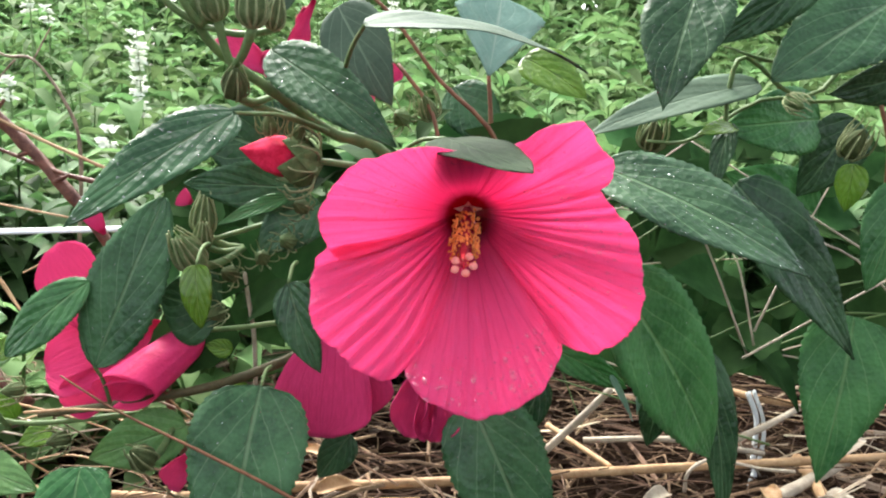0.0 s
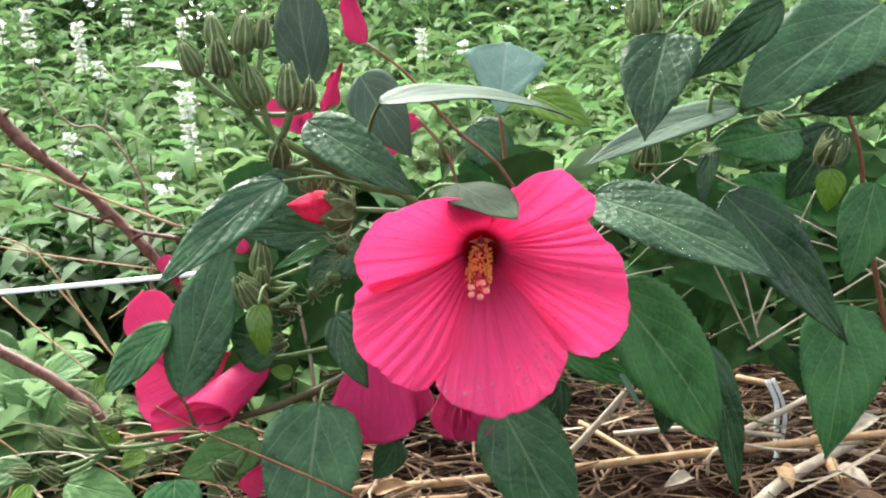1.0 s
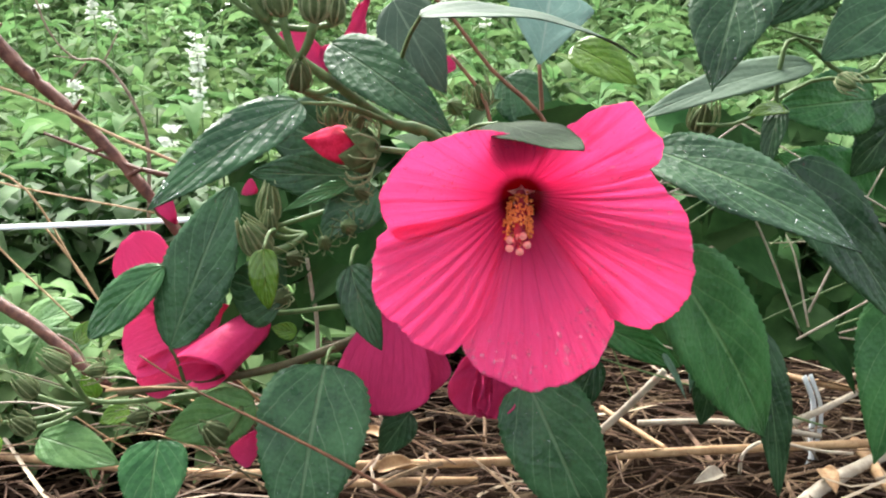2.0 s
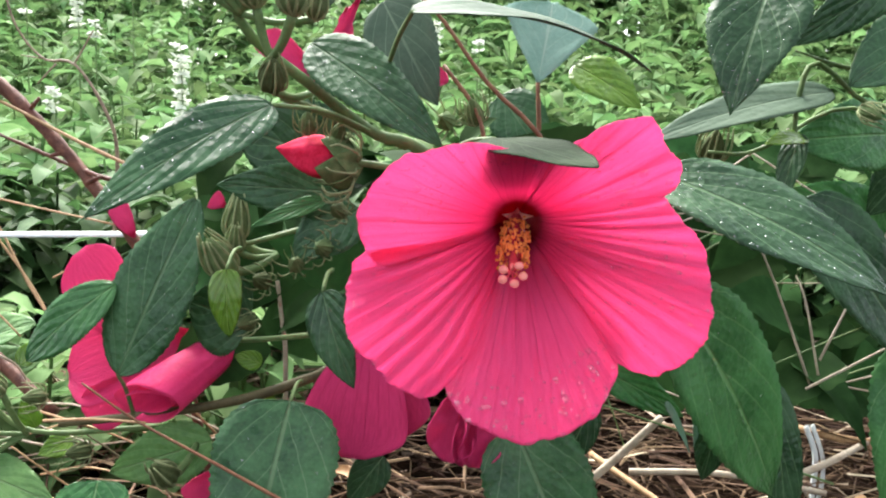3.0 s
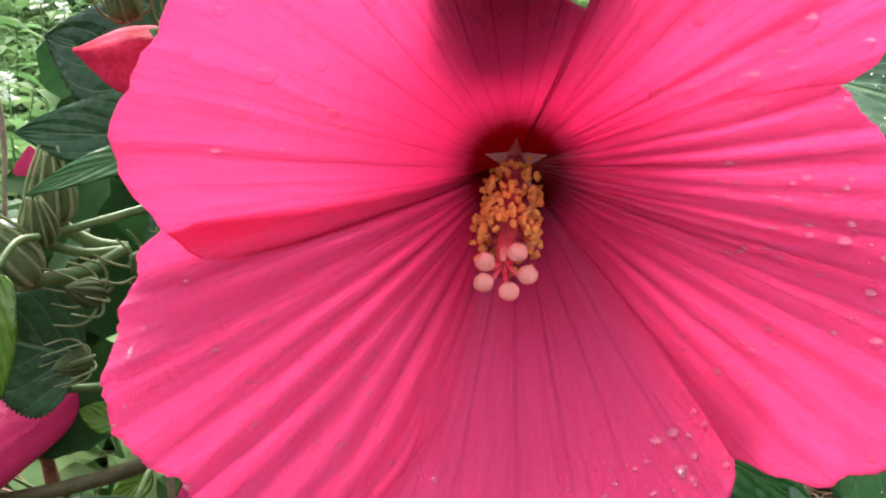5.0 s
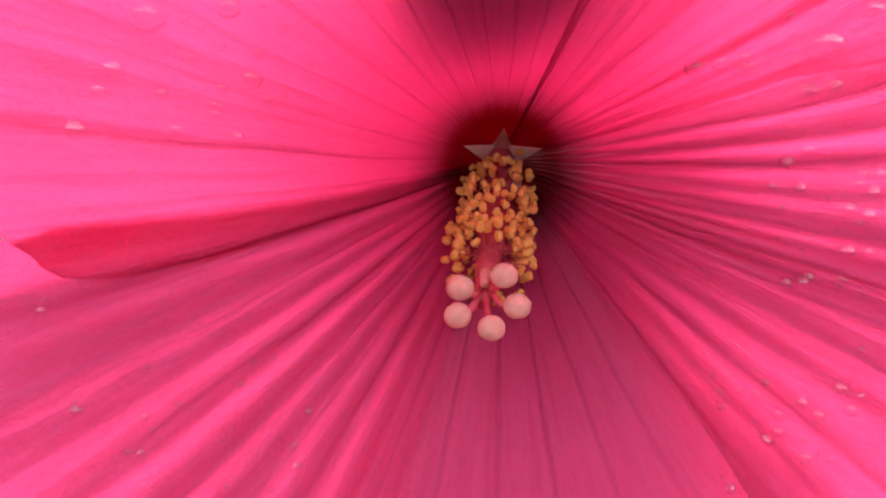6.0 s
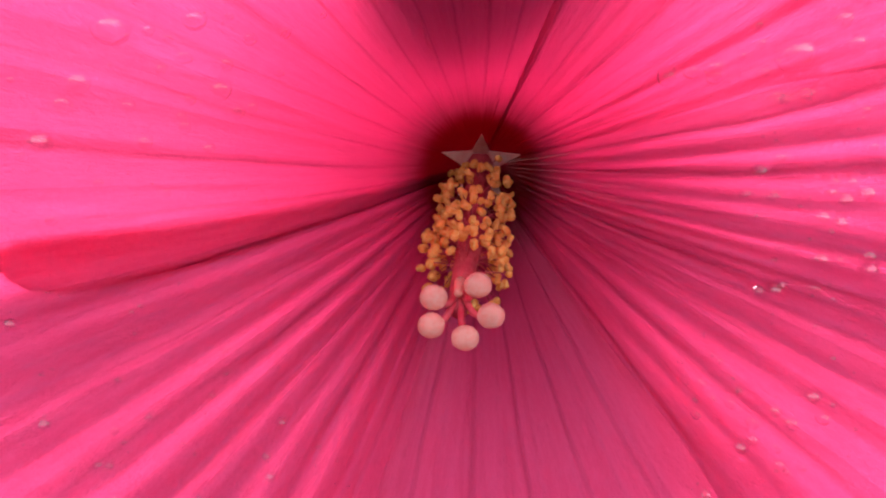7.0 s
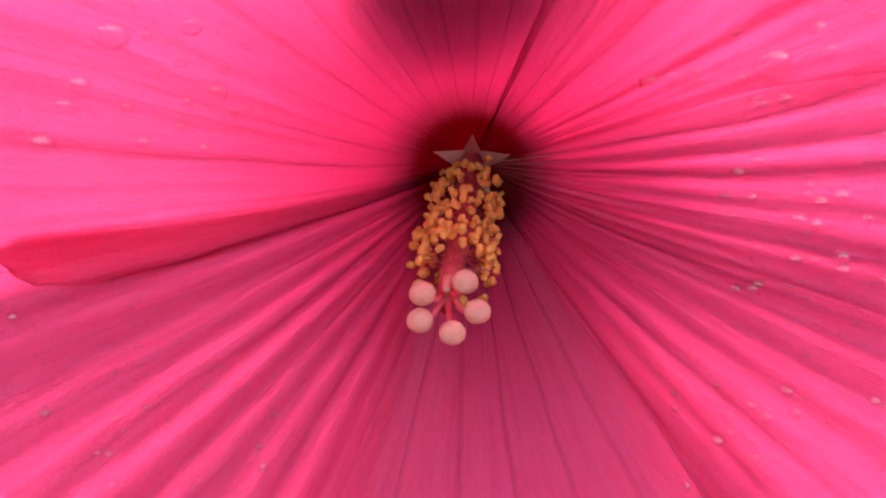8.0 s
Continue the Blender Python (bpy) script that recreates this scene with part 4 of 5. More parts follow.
rolled = faded("half-closed pink flower rolled up behind an upright leaf", [
    ((-0.2167, 0.5700, 0.1680), (-0.2830, 0.5700, 0.2480), 0.052, (-0.2, -1, 0.3), 0.08, 0.5, 0.02),
    ((-0.1919, 0.5650, 0.1906), (-0.2860, 0.5550, 0.1600), 0.058, (-0.1, -0.9, 0.5), 0.06, 0.5, 0.03),
    ((-0.2037, 0.5600, 0.1760), (-0.2700, 0.5450, 0.1370), 0.036, (0.0, -1, 0.1), 0.05, 0.8, 0.02)], (-0.1774, 0.5600, 0.1902), PETAL_ROLLED)
rolled_petal(rolled, Matrix.Translation((0.1774, -0.5600, -0.1902)), (-0.2150, 0.5130, 0.1620), (-0.1790, 0.5750, 0.1870), 0.0195, 0.0130, 1.7, PETAL_ROLLED)
faded("drooping pink petals below the open flower, shade in their dull colour", [
    ((-0.0766, 0.5600, 0.2042), (-0.0815, 0.5200, 0.1287), 0.072, (-0.1, -1, -0.1), 0.05, 0.35, 0.02),
    ((-0.0729, 0.5680, 0.1915), (-0.0547, 0.5350, 0.1366), 0.056, (0.2, -1, -0.1), 0.04, 0.6, 0.03)], (-0.0794, 0.5400, 0.2097))
faded("crumpled wilted pink flower with a ruffled hem", [
    ((-0.0065, 0.5250, 0.1880), (-0.0186, 0.5000, 0.1388), 0.040, (-0.2, -1, 0.0), 0.04, 1.3, 0.20),
    ((-0.0021, 0.5200, 0.1880), (-0.0026, 0.4950, 0.1385), 0.036, (0.3, -1, 0.0), 0.04, 1.4, 0.22),
    ((-0.0080, 0.5150, 0.1800), (-0.0110, 0.4930, 0.1400), 0.022, (0.0, -1, 0.2), 0.06, 1.8, 0.30)], (-0.0043, 0.5300, 0.1917))
faded("small pink bloom low behind the leaves", [
    ((-0.1689, 0.5300, 0.1133), (-0.1929, 0.5300, 0.0855), 0.022, (0, -1, 0.2), 0.05, 0.8, 0.05)], (-0.1692, 0.5400, 0.1115))
faded("pink flowers hanging in the back of the shrub", [
    ((-0.1240, 0.6000, 0.3716), (-0.1674, 0.6000, 0.3998), 0.026, (0.2, -1, 0.5), 0.06, 0.9, 0.06),
    ((-0.1358, 0.6100, 0.3744), (-0.1250, 0.6000, 0.3930), 0.02, (0.3, -1, 0.2), 0.06, 1.3, 0.08),
    ((-0.1006, 0.6300, 0.4334), (-0.1200, 0.6200, 0.3930), 0.014, (0.4, -1, 0.1), 0.05, 1.5, 0.10),
    ((-0.0930, 0.6400, 0.4984), (-0.0792, 0.6300, 0.4490), 0.030, (-0.3, -1, 0.1), 0.05, 1.4, 0.09),
    ((-0.1102, 0.6400, 0.4273), (-0.1080, 0.6300, 0.3975), 0.018, (-0.3, -1, 0.1), 0.05, 1.2, 0.09),
    ((-0.0492, 0.6300, 0.3700), (-0.0370, 0.6300, 0.3832), 0.02, (0, -1, 0.2), 0.05, 1.0, 0.09),
    ((-0.0805, 0.6200, 0.3717), (-0.0565, 0.6300, 0.3546), 0.016, (0, -1, 0.1), 0.05, 1.2, 0.09)], (-0.1277, 0.6300, 0.3688))
faded("tiny pink petal showing between leaves", [
    ((-0.2397, 0.5600, 0.2604), (-0.2514, 0.5600, 0.2834), 0.016, (0, -1, 0.2), 0.05, 0.6, 0.05),
    ((-0.1740, 0.5500, 0.2859), (-0.1830, 0.5500, 0.2909), 0.014, (0, -1, 0.2), 0.05, 0.6, 0.05)], (-0.2326, 0.5600, 0.2577))

# ---- dry branches and twigs ----
br = empty("dry_branch", (-0.4323, 0.6300, 0.4362), "leafless reddish-brown woody branch with thin side twigs", "branch")
tube("branch", [(-0.4353, 0.6300, 0.4414), (-0.3991, 0.6300, 0.3866), (-0.3414, 0.6300, 0.3325), (-0.2754, 0.6200, 0.2605), (-0.2394, 0.6200, 0.1925), (-0.2080, 0.6200, 0.0578)], 0.0062, 0.0032, BARK, br, "", 60, 10, 0.2)
for a, b in (((-0.4127, 0.6300, 0.4050), (-0.4006, 0.6250, 0.4119)), ((-0.3750, 0.6300, 0.3650), (-0.3772, 0.6250, 0.3765)), ((-0.3512, 0.6300, 0.3407), (-0.3392, 0.6250, 0.3523)), ((-0.3226, 0.6250, 0.3124), (-0.3297, 0.6200, 0.3096)), ((-0.3015, 0.6200, 0.2903), (-0.2881, 0.6150, 0.2967))):
    tube("twig_stub", [a, b], 0.0022, 0.0012, BARK, br, "", 3, 6, 0.15)
tube("twig", [(-0.4125, 0.6200, 0.3645), (-0.3664, 0.6200, 0.3487), (-0.3111, 0.6200, 0.3228), (-0.2517, 0.6100, 0.3000)], 0.0011, 0.0016, DRY, br, "", 14, 6, 0.08)
tube("twig", [(-0.3761, 0.6300, 0.3245), (-0.3336, 0.6300, 0.3081), (-0.2929, 0.6200, 0.2962), (-0.2553, 0.6100, 0.2900)], 0.0013, 0.0024, BARK, br, "", 14, 6, 0.1)
tw = empty("bare_twig", (-0.3983, 0.8800, 0.2684), "thin dark forked twig among the weeds", "twig")
tube("twig", [(-0.5296, 0.9000, 0.4754), (-0.5160, 0.9000, 0.4302), (-0.4872, 0.9000, 0.3975), (-0.4479, 0.8900, 0.3922), (-0.4112, 0.8800, 0.3460), (-0.3984, 0.8800, 0.2932), (-0.4092, 0.8800, 0.1566), (-0.4175, 0.8600, -0.0487)], 0.0011, 0.0026, TWIG, tw, "", 30, 6, 0.12)
tube("twig", [(-0.4479, 0.8900, 0.3922), (-0.4369, 0.9000, 0.4193), (-0.4307, 0.9000, 0.4293)], 0.0012, 0.0007, TWIG, tw, "", 8, 5, 0.1)
tube("twig", [(-0.4682, 0.8900, 0.3918), (-0.4893, 0.8900, 0.3699)], 0.0012, 0.0009, TWIG, tw, "", 6, 5, 0.1)
tube("twig", [(-0.4872, 0.9000, 0.3975), (-0.5126, 0.9000, 0.4002)], 0.0010, 0.0006, TWIG, tw, "", 6, 5, 0.1)
lb = tagged(tube("fallen_branch", [(-0.5589, 0.7000, 0.2045), (-0.5181, 0.7000, 0.1836), (-0.4716, 0.6900, 0.1618), (-0.4251, 0.6800, 0.1381), (-0.3564, 0.6600, 0.0904)], 0.0065, 0.0055, BARK, None, "", 20, 9, 0.08), "thick brown branch among the weeds", "branch")
for pts, r in ((((-0.5246, 0.7000, 0.3023), (-0.4434, 0.7000, 0.2728), (-0.3832, 0.6800, 0.1922), (-0.3581, 0.6700, 0.1647)), 0.0011), (((-0.5339, 0.7200, 0.2882), (-0.4435, 0.7100, 0.2683), (-0.3087, 0.6800, 0.2510)), 0.0012), (((-0.4837, 0.7000, 0.2265), (-0.4429, 0.6900, 0.1914), (-0.3944, 0.6800, 0.1507)), 0.001), (((-0.4730, 0.6000, 0.1331), (-0.4477, 0.6000, 0.1158), (-0.4278, 0.6000, 0.0985)), 0.001), (((-0.4243, 0.7000, 0.2336), (-0.3959, 0.7000, 0.1935), (-0.3732, 0.6900, 0.1653)), 0.0011), (((-0.3640, 0.6800, 0.2034), (-0.3449, 0.6800, 0.2146), (-0.3210, 0.6700, 0.2333)), 0.0009)):
    tagged(tube("dry_stalk", pts, r, r * 0.8, DRY, None, "", 14, 6, 0.05), "thin dry tan plant stalk", "stalk", "dry stalks")
ft = empty("thin_twig", (-0.2448, 0.4900, 0.1552), "slender reddish twig crossing in front of the leaves", "twig")
tube("twig", [(-0.2384, 0.4800, 0.1839), (-0.2025, 0.4750, 0.1638), (-0.1494, 0.4650, 0.1433), (-0.0949, 0.4550, 0.1209), (-0.0334, 0.4500, 0.0870)], 0.0006, 0.0014, STEM_RED, ft, "", 20, 6, 0.08)
tube("twig", [(-0.2685, 0.4900, 0.1547), (-0.2333, 0.4850, 0.1597), (-0.1986, 0.4760, 0.1629)], 0.0012, 0.0008, DRY, ft, "", 10, 6, 0.08)

# ---- white tape ----
tagged(tube("tape", [(-0.7004, 0.7200, 0.2205), (-0.5172, 0.7000, 0.2306), (-0.3952, 0.6800, 0.2389), (-0.2983, 0.6600, 0.2464), (-0.2328, 0.6500, 0.2509)], 0.0034, 0.0030, TAPE, None, "", 24, 8, 0.02, 0.35), "taut white plastic tape strung through the weeds", "tape")

# ---- straw on the ground ----
for pts, r, mt in ((((-0.5802, 0.6400, 0.0417), (-0.5012, 0.6300, 0.0393), (-0.2420, 0.6000, 0.0391), (-0.1326, 0.6200, 0.0406)), 0.0042, DRY), (((-0.1722, 0.6036, 0.0450), (-0.0307, 0.6306, 0.0400), (0.0661, 0.6368, 0.0450), (0.1953, 0.6494, 0.0500), (0.4134, 0.6841, 0.0500)), 0.0045, DRY), (((-0.1516, 0.6025, 0.0300), (-0.0665, 0.6042, 0.0350), (-0.0147, 0.6188, 0.0300)), 0.004, DRY),
                   (((0.0622, 0.6600, 0.0285), (0.1054, 0.6500, 0.0770), (0.1435, 0.6400, 0.1248)), 0.0036, DRY_PALE), (((0.1020, 0.7151, 0.0600), (0.1258, 0.6813, 0.0550), (0.1502, 0.6484, 0.0500)), 0.0028, DRY), (((0.1350, 0.7047, 0.0500), (0.2130, 0.6995, 0.0550), (0.2960, 0.6834, 0.0500)), 0.003, DRY_PALE),
                   (((0.2963, 0.8287, 0.0600), (0.3457, 0.7906, 0.0600), (0.4076, 0.8075, 0.0500)), 0.004, DRY), (((0.2630, 0.6992, 0.0500), (0.3172, 0.7282, 0.0600), (0.4110, 0.8303, 0.0500)), 0.0035, DRY_PALE), (((0.2302, 0.5758, 0.0300), (0.2836, 0.6194, 0.0400), (0.3754, 0.6927, 0.0400)), 0.006, DRY_PALE), (((0.3424, 0.7176, 0.0300), (0.3228, 0.6069, 0.0400), (0.3462, 0.5837, 0.0300)), 0.006, DRY)):
    tagged(tube("straw_stalk", pts, r, r * 0.85, mt, None, "", 20, 7, 0.06), "long dry straw stalk lying on the mulch", "straw", "straw stalks")
tagged(tube("plastic_strip", [(0.3145, 0.7800, 0.0729), (0.3220, 0.7700, 0.0472), (0.3099, 0.7400, 0.0210), (0.3058, 0.7200, 0.0047)], 0.005, 0.004, TAPE, None, "", 14, 8, 0.05, 0.3), "loose strip of white plastic in the straw", "strip")
tagged(tube("plastic_strip", [(0.3222, 0.7850, 0.0729), (0.3309, 0.7750, 0.0451), (0.3215, 0.7500, 0.0230), (0.2992, 0.7200, -0.0027)], 0.004, 0.003, TAPE, None, "", 14, 8, 0.05, 0.3), "loose strip of white plastic in the straw", "strip")
tagged(tube("string", [(0.2141, 0.6467, 0.0300), (0.2156, 0.6439, 0.0500), (0.2364, 0.6475, 0.0600), (0.2799, 0.6534, 0.0500), (0.3091, 0.6484, 0.0500)], 0.0016, 0.0014, DRY_PALE, None, "", 20, 6, 0.03), "thin pale curled string on the mulch", "string")


def dry_leaf(a, b, w, face, seed):
    """A curled dead leaf."""
    bm = bmesh.new()
    sheet(bm, a, b, w, face, ovate, 16, 8, 0.1, 0.1, 0.06, 0.03, 0.5, 1.1, seed)
    tagged(thick(part("dry_leaf", bm, DRY_PALE if seed % 2 else DRY)), "curled dry tan leaf on the straw", "leaf", "dry leaves")


dry_leaf((0.3132, 0.6083, 0.0450), (0.3297, 0.5706, 0.0500), 0.024, (0.2, -0.5, 1), 41)
dry_leaf((0.2725, 0.6179, 0.0500), (0.2731, 0.5923, 0.0400), 0.018, (-0.2, -0.6, 1), 42)
dry_leaf((0.3560, 0.6860, 0.0500), (0.4053, 0.7169, 0.0500), 0.022, (0.2, -0.5, 1), 43)
dry_leaf((-0.1254, 0.6902, 0.0400), (-0.0871, 0.6613, 0.0400), 0.016, (0.2, -0.5, 1), 44)
dry_leaf((0.1933, 0.6220, 0.0400), (0.1640, 0.6043, 0.0400), 0.016, (0.1, -0.5, 1), 45)
dry_leaf((-0.0997, 0.6130, 0.0400), (-0.0627, 0.6148, 0.0450), 0.018, (0.1, -0.5, 1), 46)
rng = random.Random(9)
for k in range(24):
    a = Vector((-0.2791, 0.5750, 0.1090)) + Vector((rng.uniform(-0.10, 0.10), rng.uniform(-0.02, 0.06), rng.uniform(-0.05, 0.035)))
    d = Vector((rng.uniform(-0.07, 0.07), rng.uniform(-0.02, 0.02), rng.uniform(-0.03, 0.045)))
    tagged(tube("grass_stem", [a - d, a + Vector((0, 0, rng.uniform(-0.008, 0.012))), a + d], 0.001, 0.0006, (DRY, STEM, STEM_BROWN, DRY_PALE)[k % 4], None, "", 8, 5, 0.05), "thin stem in the tangle under the shrub", "grass", "grass stems")
for b, t, w in (((-0.3078, 0.5500, 0.1250), (-0.3182, 0.5500, 0.1432), 0.016), ((-0.2881, 0.5600, 0.1127), (-0.3077, 0.5500, 0.1042), 0.018), ((-0.3359, 0.5800, 0.1589), (-0.3253, 0.5900, 0.1767), 0.016), ((-0.1519, 0.5600, 0.1765), (-0.1711, 0.5600, 0.1810), 0.014), ((-0.1440, 0.5700, 0.1476), (-0.1652, 0.5700, 0.1326), 0.014)):
    leaf(plant, b, t, w, LEAF_LIME, (0, -0.9, 0.5), ovate)
rng = random.Random(5)
for k in range(26):
    a = Vector((0.1707, 0.6600, 0.1702)) + Vector((rng.uniform(-0.12, 0.24), rng.uniform(-0.05, 0.12), rng.uniform(-0.09, 0.10)))
    d = Vector((rng.uniform(-0.12, 0.12), rng.uniform(-0.03, 0.03), rng.uniform(-0.05, 0.09)))
    tagged(tube("grass_stem", [a - d, a + Vector((0, 0, rng.uniform(0, 0.02))), a + d], 0.0011, 0.0006, DRY_PALE if k % 3 else STEM, None, "", 8, 5, 0.05), "thin dry grass stem under the leaves", "grass", "grass stems")


def blades(name, count, area, length, width, height, mat, label, seed):
    """Many loose bent strips lying over one another, as one mesh."""
    r = np.random.default_rng(seed)
    x0, x1, y0, y1 = area
    verts, faces = [], []
    for _ in range(count):
        c = np.array([r.uniform(x0, x1), r.uniform(y0, y1), r.uniform(-0.015, height)])
        a = r.normal(0, 0.75)
        ln_ = length * r.uniform(0.3, 1.1)
        d = np.array([math.cos(a), math.sin(a), r.normal(0, 0.10)]) * ln_ / 2
        s = np.array([-math.sin(a), math.cos(a), r.normal(0, 0.5)]) * width * r.uniform(0.3, 1.0)
        bend = np.array([r.normal(0, 0.2), r.normal(0, 0.2), r.normal(0.02, 0.08)]) * ln_
        up = np.array([0, 0, width * 0.5])
        n = len(verts)
        for f in (-1, -0.33, 0.33, 1):
            p = c + d * f + bend * (1 - f * f)
            p[2] = max(p[2], -0.02)
            verts += [p - s, p + up, p + s]
        for k in range(3):
            q = n + 3 * k
            faces += [(q, q + 1, q + 4, q + 3), (q + 1, q + 2, q + 5, q + 4), (q + 2, q, q + 3, q + 5)]
    me = bpy.data.meshes.new(name)
    me.from_pydata([tuple(v) for v in verts], [], faces)
    me.materials.append(mat)
    return tagged(new(name, me), label, "straw", kind="stuff")


blades("outer_litter", 2600, (-2.0, 2.0, -1.2, 1.1), 0.10, 0.004, 0.015, LITTER, "rotted plant litter round the shrub, shade in its dark colour", 23)
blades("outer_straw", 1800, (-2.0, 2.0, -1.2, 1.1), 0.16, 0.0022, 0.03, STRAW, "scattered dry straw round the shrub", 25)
blades("leaf_litter", 5200, (-1.1, 1.2, 0.3, 1.3), 0.05, 0.0024, 0.02, LITTER, "rotted plant litter under the straw, gap shade in its dark colour", 21)
blades("straw_mulch", 3400, (-1.1, 1.2, 0.3, 1.3), 0.13, 0.0016, 0.055, STRAW, "tangled dry brown straw mulch over dark soil", 3)
blades("loose_straw", 300, (-1.1, 1.2, 0.3, 1.3), 0.18, 0.0023, 0.065, STRAW_PALE, "pale loose straw scattered over the mulch", 7)


# ---- weeds behind ----
def weeds(name, spots, seed, mat, label):
    """Leafy upright weeds: opposite pairs of narrow folded leaves along each stem, as one mesh."""
    r = np.random.default_rng(seed)
    verts, faces = [], []
    for x, y, h, ln_, wd in spots:
        lean = r.normal(0, 0.12, 2)
        n0 = len(verts)
        for t in (0, 1):
            for k in range(3):
                verts.append((x + lean[0] * h * t + 0.002 * math.cos(2.1 * k), y + lean[1] * h * t + 0.002 * math.sin(2.1 * k), h * t))
        for k in range(3):
            faces.append((n0 + k, n0 + (k + 1) % 3, n0 + 3 + (k + 1) % 3, n0 + 3 + k))
        a = r.uniform(0, 6.28)
        z = h * 0.12
        while z < h:
            f = z / h
            for side in (0, 1):
                b = a + math.pi * side + r.normal(0, 0.3)
                ll = ln_ * (1.1 - 0.55 * f) * r.uniform(0.7, 1.2)
                ww = wd * (1.1 - 0.5 * f) * r.uniform(0.7, 1.2)
                out = np.array([math.cos(b), math.sin(b), 0])
                sd = np.array([-math.sin(b), math.cos(b), 0]) * ww / 2
                p = np.array([x + lean[0] * z, y + lean[1] * z, z])
                rise = r.uniform(0.1, 0.7)
                droop = r.uniform(0.3, 0.9)
                n0 = len(verts)
                for t, w, fold in ((0, 0.15, 0), (0.3, 1.0, 0.25), (0.65, 0.8, 0.2), (1, 0.03, 0)):
                    c = p + out * ll * t + np.array([0, 0, ll * (rise * t - droop * t * t)])
                    e = np.array([0, 0, fold * ww])
                    verts.extend((tuple(c - sd * w + e), tuple(c), tuple(c + sd * w + e)))
                for k in range(3):
                    q = n0 + 3 * k
                    faces.extend(((q, q + 1, q + 4, q + 3), (q + 1, q + 2, q + 5, q + 4)))
            a += 1.57 + r.normal(0, 0.2)
            z += ln_ * r.uniform(0.22, 0.4)
    me = bpy.data.meshes.new(name)
    me.from_pydata(verts, [], faces)
    me.materials.append(mat)
    me.shade_smooth()
    return tagged(new(name, me), label, "weeds", kind="stuff")


r = np.random.default_rng(2)
spots, under = [], []
while len(spots) < 1500:
    y = 1.3 + 7.7 * r.random() ** 1.7
    x = r.uniform(-1, 1) * (0.95 * y + 0.35)
    spots.append((x, y, (0.20 + 0.12 * (y - 0.9) + 0.03 * (y - 0.9) ** 2) * r.uniform(0.75, 1.1), r.uniform(0.10, 0.21) * (1 + 0.10 * y), r.uniform(0.042, 0.085) * (1 + 0.10 * y)))
weeds("weeds", spots, 4, WEED, "dense bright green leafy weeds filling the field behind")
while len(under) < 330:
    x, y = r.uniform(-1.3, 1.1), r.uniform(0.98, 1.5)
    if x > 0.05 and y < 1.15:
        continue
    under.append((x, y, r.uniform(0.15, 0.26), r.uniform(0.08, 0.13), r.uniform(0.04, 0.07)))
weeds("undergrowth", under, 14, UNDER, "broad-leaved undergrowth behind the shrub, low shade in its deep green")
# added thicket, largely out of view, to screen the low sky from the leaves
hedge = [(r.uniform(-9, 9), r.uniform(9.0, 10.5), r.uniform(3.4, 4.8), 0.5, 0.24) for _ in range(240)]
weeds("hedge", hedge, 15, WEED, "added tall thicket closing the field and blocking the low sky")
low = []
for _ in range(60):
    low.append((r.uniform(-0.75, -0.22), r.uniform(0.68, 0.95), r.uniform(0.06, 0.16), r.uniform(0.07, 0.1), r.uniform(0.035, 0.05)))
weeds("ground_weeds", low, 6, WEED, "low broad-leaved green weeds beside the shrub")


broad_weed = empty("broad_leaved_weed", (-0.5, 0.8, 0), "pale green broad-leaved weed beside the shrub", "weed")
for b, t, w, f in (((-0.5100, 0.7600, 0.1087), (-0.6023, 0.7800, 0.1491), 0.06, (0, -0.6, 0.8)), ((-0.4938, 0.7500, 0.1116), (-0.4151, 0.7400, 0.1456), 0.055, (0, -0.6, 0.8)), ((-0.4542, 0.7200, 0.0883), (-0.5416, 0.7200, 0.1130), 0.065, (0, -0.7, 0.7)), ((-0.4615, 0.7000, 0.0959), (-0.3807, 0.6900, 0.1288), 0.05, (0, -0.8, 0.6)), ((-0.4705, 0.6900, 0.0808), (-0.5525, 0.6800, 0.0800), 0.06, (0, -0.7, 0.7)), ((-0.4385, 0.7000, 0.1269), (-0.4459, 0.6700, 0.0882), 0.05, (0, -0.8, 0.6)), ((-0.5683, 0.8200, 0.1190), (-0.6042, 0.8400, 0.1577), 0.05, (0, -0.8, 0.6))):
    leaf(broad_weed, b, t, w, WEED_LEAF, f, broad, (-0.46, 0.8, 0.1), stalk_r=0.0014)
tube("stem", [(-0.5, 0.8, -0.01), (-0.47, 0.79, 0.06), (-0.46, 0.8, 0.1)], 0.003, 0.002, STEM, broad_weed)


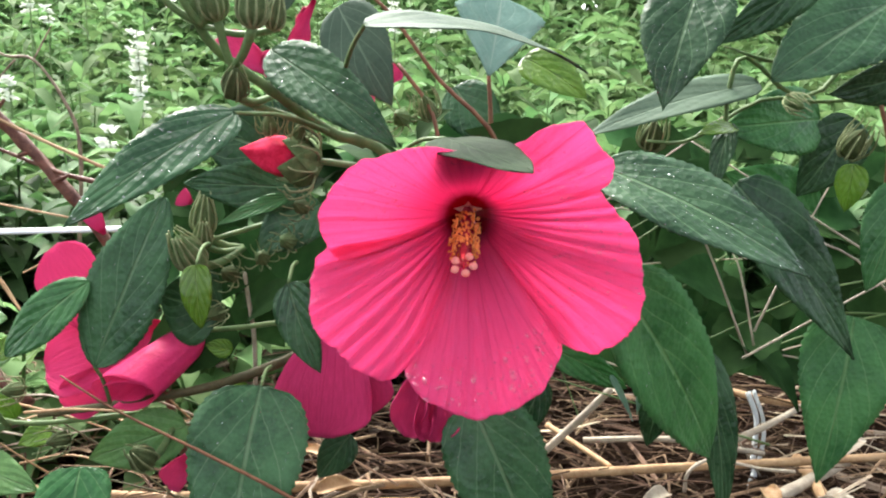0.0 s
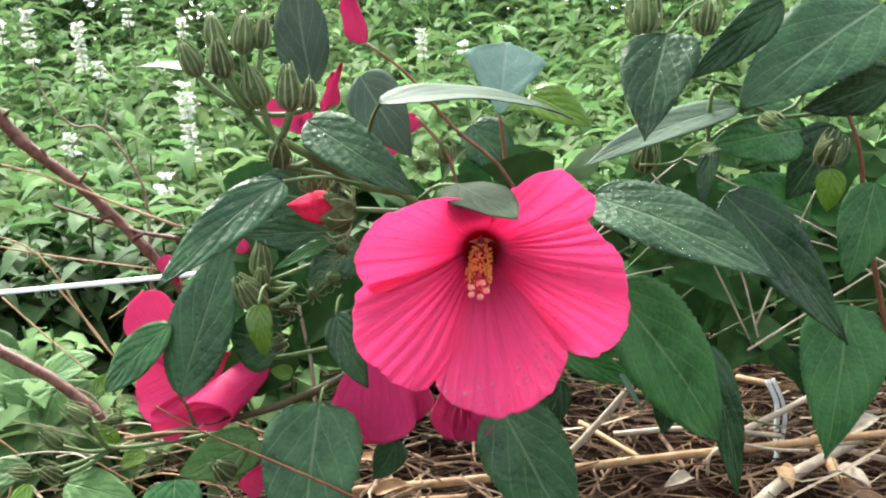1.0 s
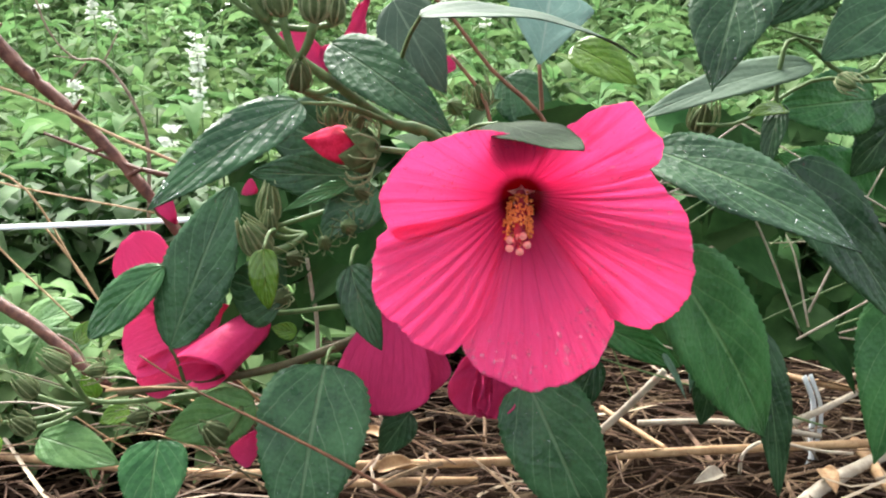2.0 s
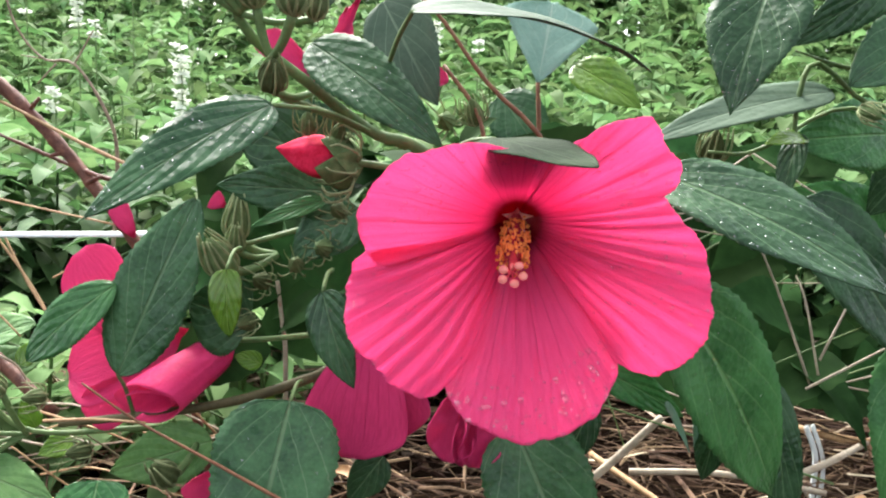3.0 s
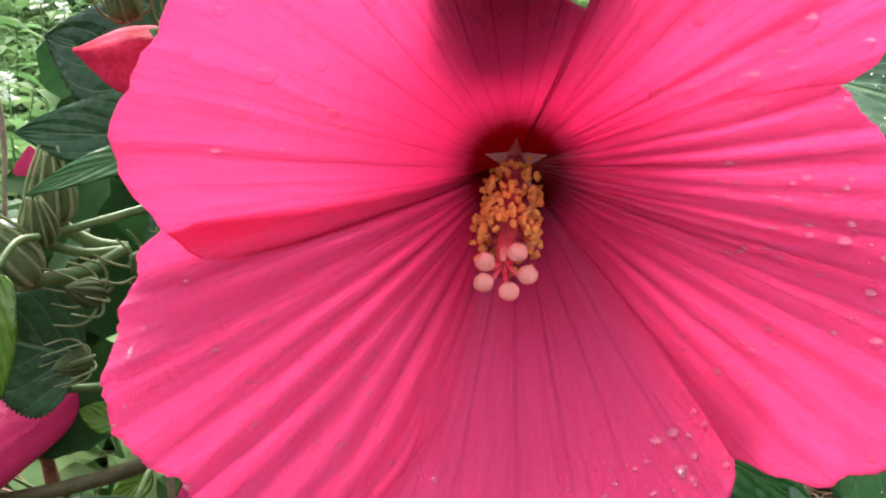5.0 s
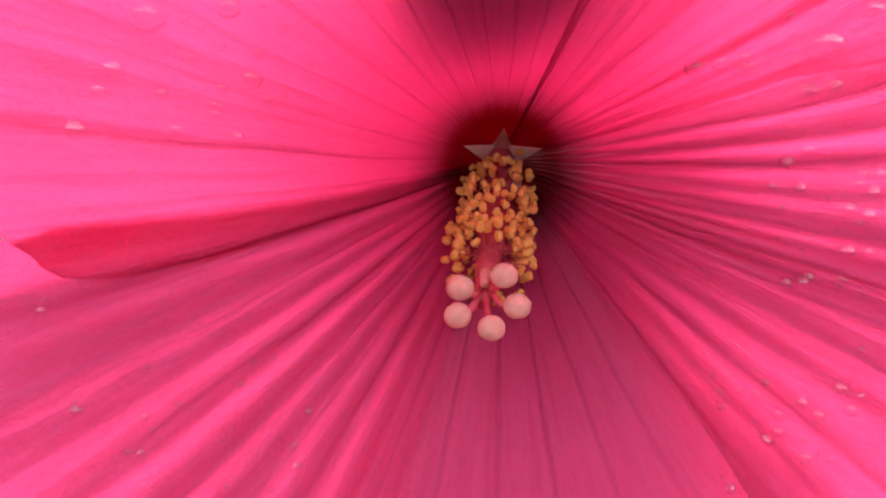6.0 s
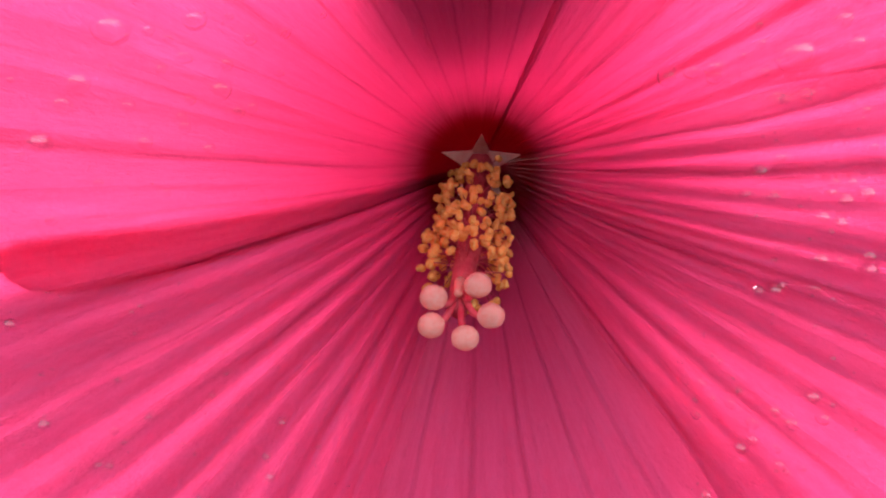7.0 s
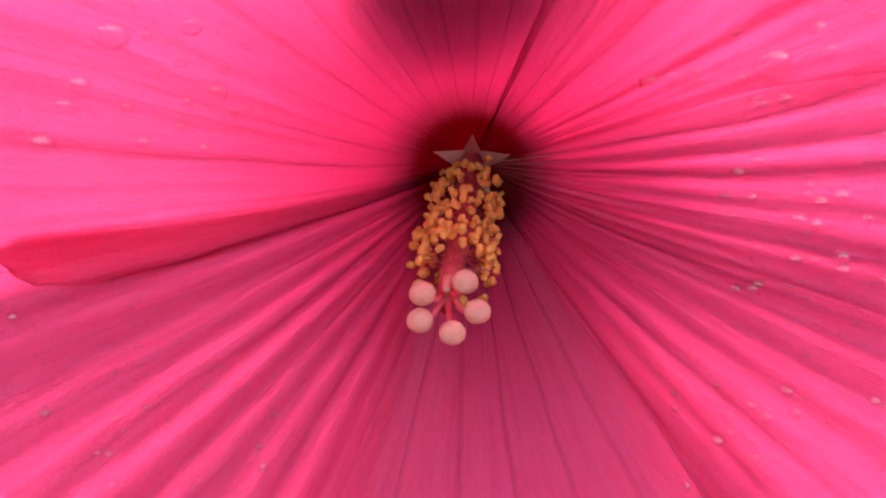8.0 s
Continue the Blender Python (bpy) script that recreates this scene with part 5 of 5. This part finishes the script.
def flower_spike(x, y, z0, z1, seed):
    """An upright stalk set with whorls of small white florets."""
    rg = random.Random(seed)
    th = empty("white_flower_spike", (x, y, 0), "upright spike of small white flowers among the weeds", "flower", "white flower spikes")
    tube("stalk", [(x, y, 0), (x + 0.005, y, z0), (x, y, z1)], 0.0025, 0.0012, STEM, th, "", 10, 5)
    bm = bmesh.new()
    z = z0
    while z < z1:
        if rg.random() < 0.6:
            for _ in range(4):
                a = rg.uniform(0, 6.28)
                c = Vector((x, y, z)) + Vector((math.cos(a), math.sin(a), rg.uniform(-0.4, 0.4))) * rg.uniform(0.004, 0.013)
                for k in range(4):
                    b = a + k * 1.57
                    sheet(bm, c, c + Vector((math.cos(b), math.sin(b), rg.uniform(-0.6, 0.7))) * 0.012, 0.010, (0, -0.6, 0.8), oval, 3, 2, 0.1)
        z += 0.010
    keep(tagged(part("flower_head", bm, WHITE), kind="stuff"), th)


for k, (a, b) in enumerate((((-0.6430, 1.7000, 0.2886), (-0.6363, 1.7000, 0.4826)), ((-0.9678, 1.8000, 0.3437), (-0.9653, 1.8000, 0.4175)), ((-1.0581, 2.1000, 0.5356), (-1.0640, 2.1000, 0.6782)), ((-1.2520, 2.2000, 0.5979), (-1.2555, 2.2000, 0.7542)), ((-0.6265, 1.5000, 0.2587), (-0.6291, 1.5000, 0.2897)), ((-0.7698, 1.7000, 0.3389), (-0.7688, 1.7000, 0.3706)), ((-1.4588, 2.4000, 0.6567), (-1.4531, 2.4000, 0.7585)), ((-1.1125, 2.3000, 0.5478), (-1.1151, 2.3000, 0.5973)), ((-0.1518, 2.4000, 0.5528), (-0.1649, 2.4000, 0.6359)), ((-0.9585, 2.6000, 0.6820), (-0.9577, 2.6000, 0.7452)), ((-1.1372, 2.6000, 0.7282), (-1.1374, 2.6000, 0.8094)), ((-0.0344, 2.5000, 0.5618), (-0.0418, 2.5000, 0.5965)))):
    flower_spike((a[0] + b[0]) / 2, a[1], a[2], b[2], k)


# ---- inner foliage of the shrub, coloured dark for the shade between the large leaves ----
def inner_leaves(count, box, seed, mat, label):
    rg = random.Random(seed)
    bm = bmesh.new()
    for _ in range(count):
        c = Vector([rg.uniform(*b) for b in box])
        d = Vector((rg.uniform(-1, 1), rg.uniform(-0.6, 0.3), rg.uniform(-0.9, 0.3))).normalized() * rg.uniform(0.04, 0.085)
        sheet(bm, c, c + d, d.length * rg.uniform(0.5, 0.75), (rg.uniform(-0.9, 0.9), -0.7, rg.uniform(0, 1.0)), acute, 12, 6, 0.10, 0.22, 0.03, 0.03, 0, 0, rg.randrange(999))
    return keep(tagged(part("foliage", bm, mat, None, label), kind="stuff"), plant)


inner_leaves(150, ((0.17, 0.60), (0.66, 0.95), (0.10, 0.33)), 8, INNER, "inner leaves of the shrub with interior shade in their colour")
inner_leaves(100, ((-0.21, 0.12), (0.57, 0.76), (0.2, 0.33)), 12, INNER, "inner leaves of the shrub with interior shade in their colour")
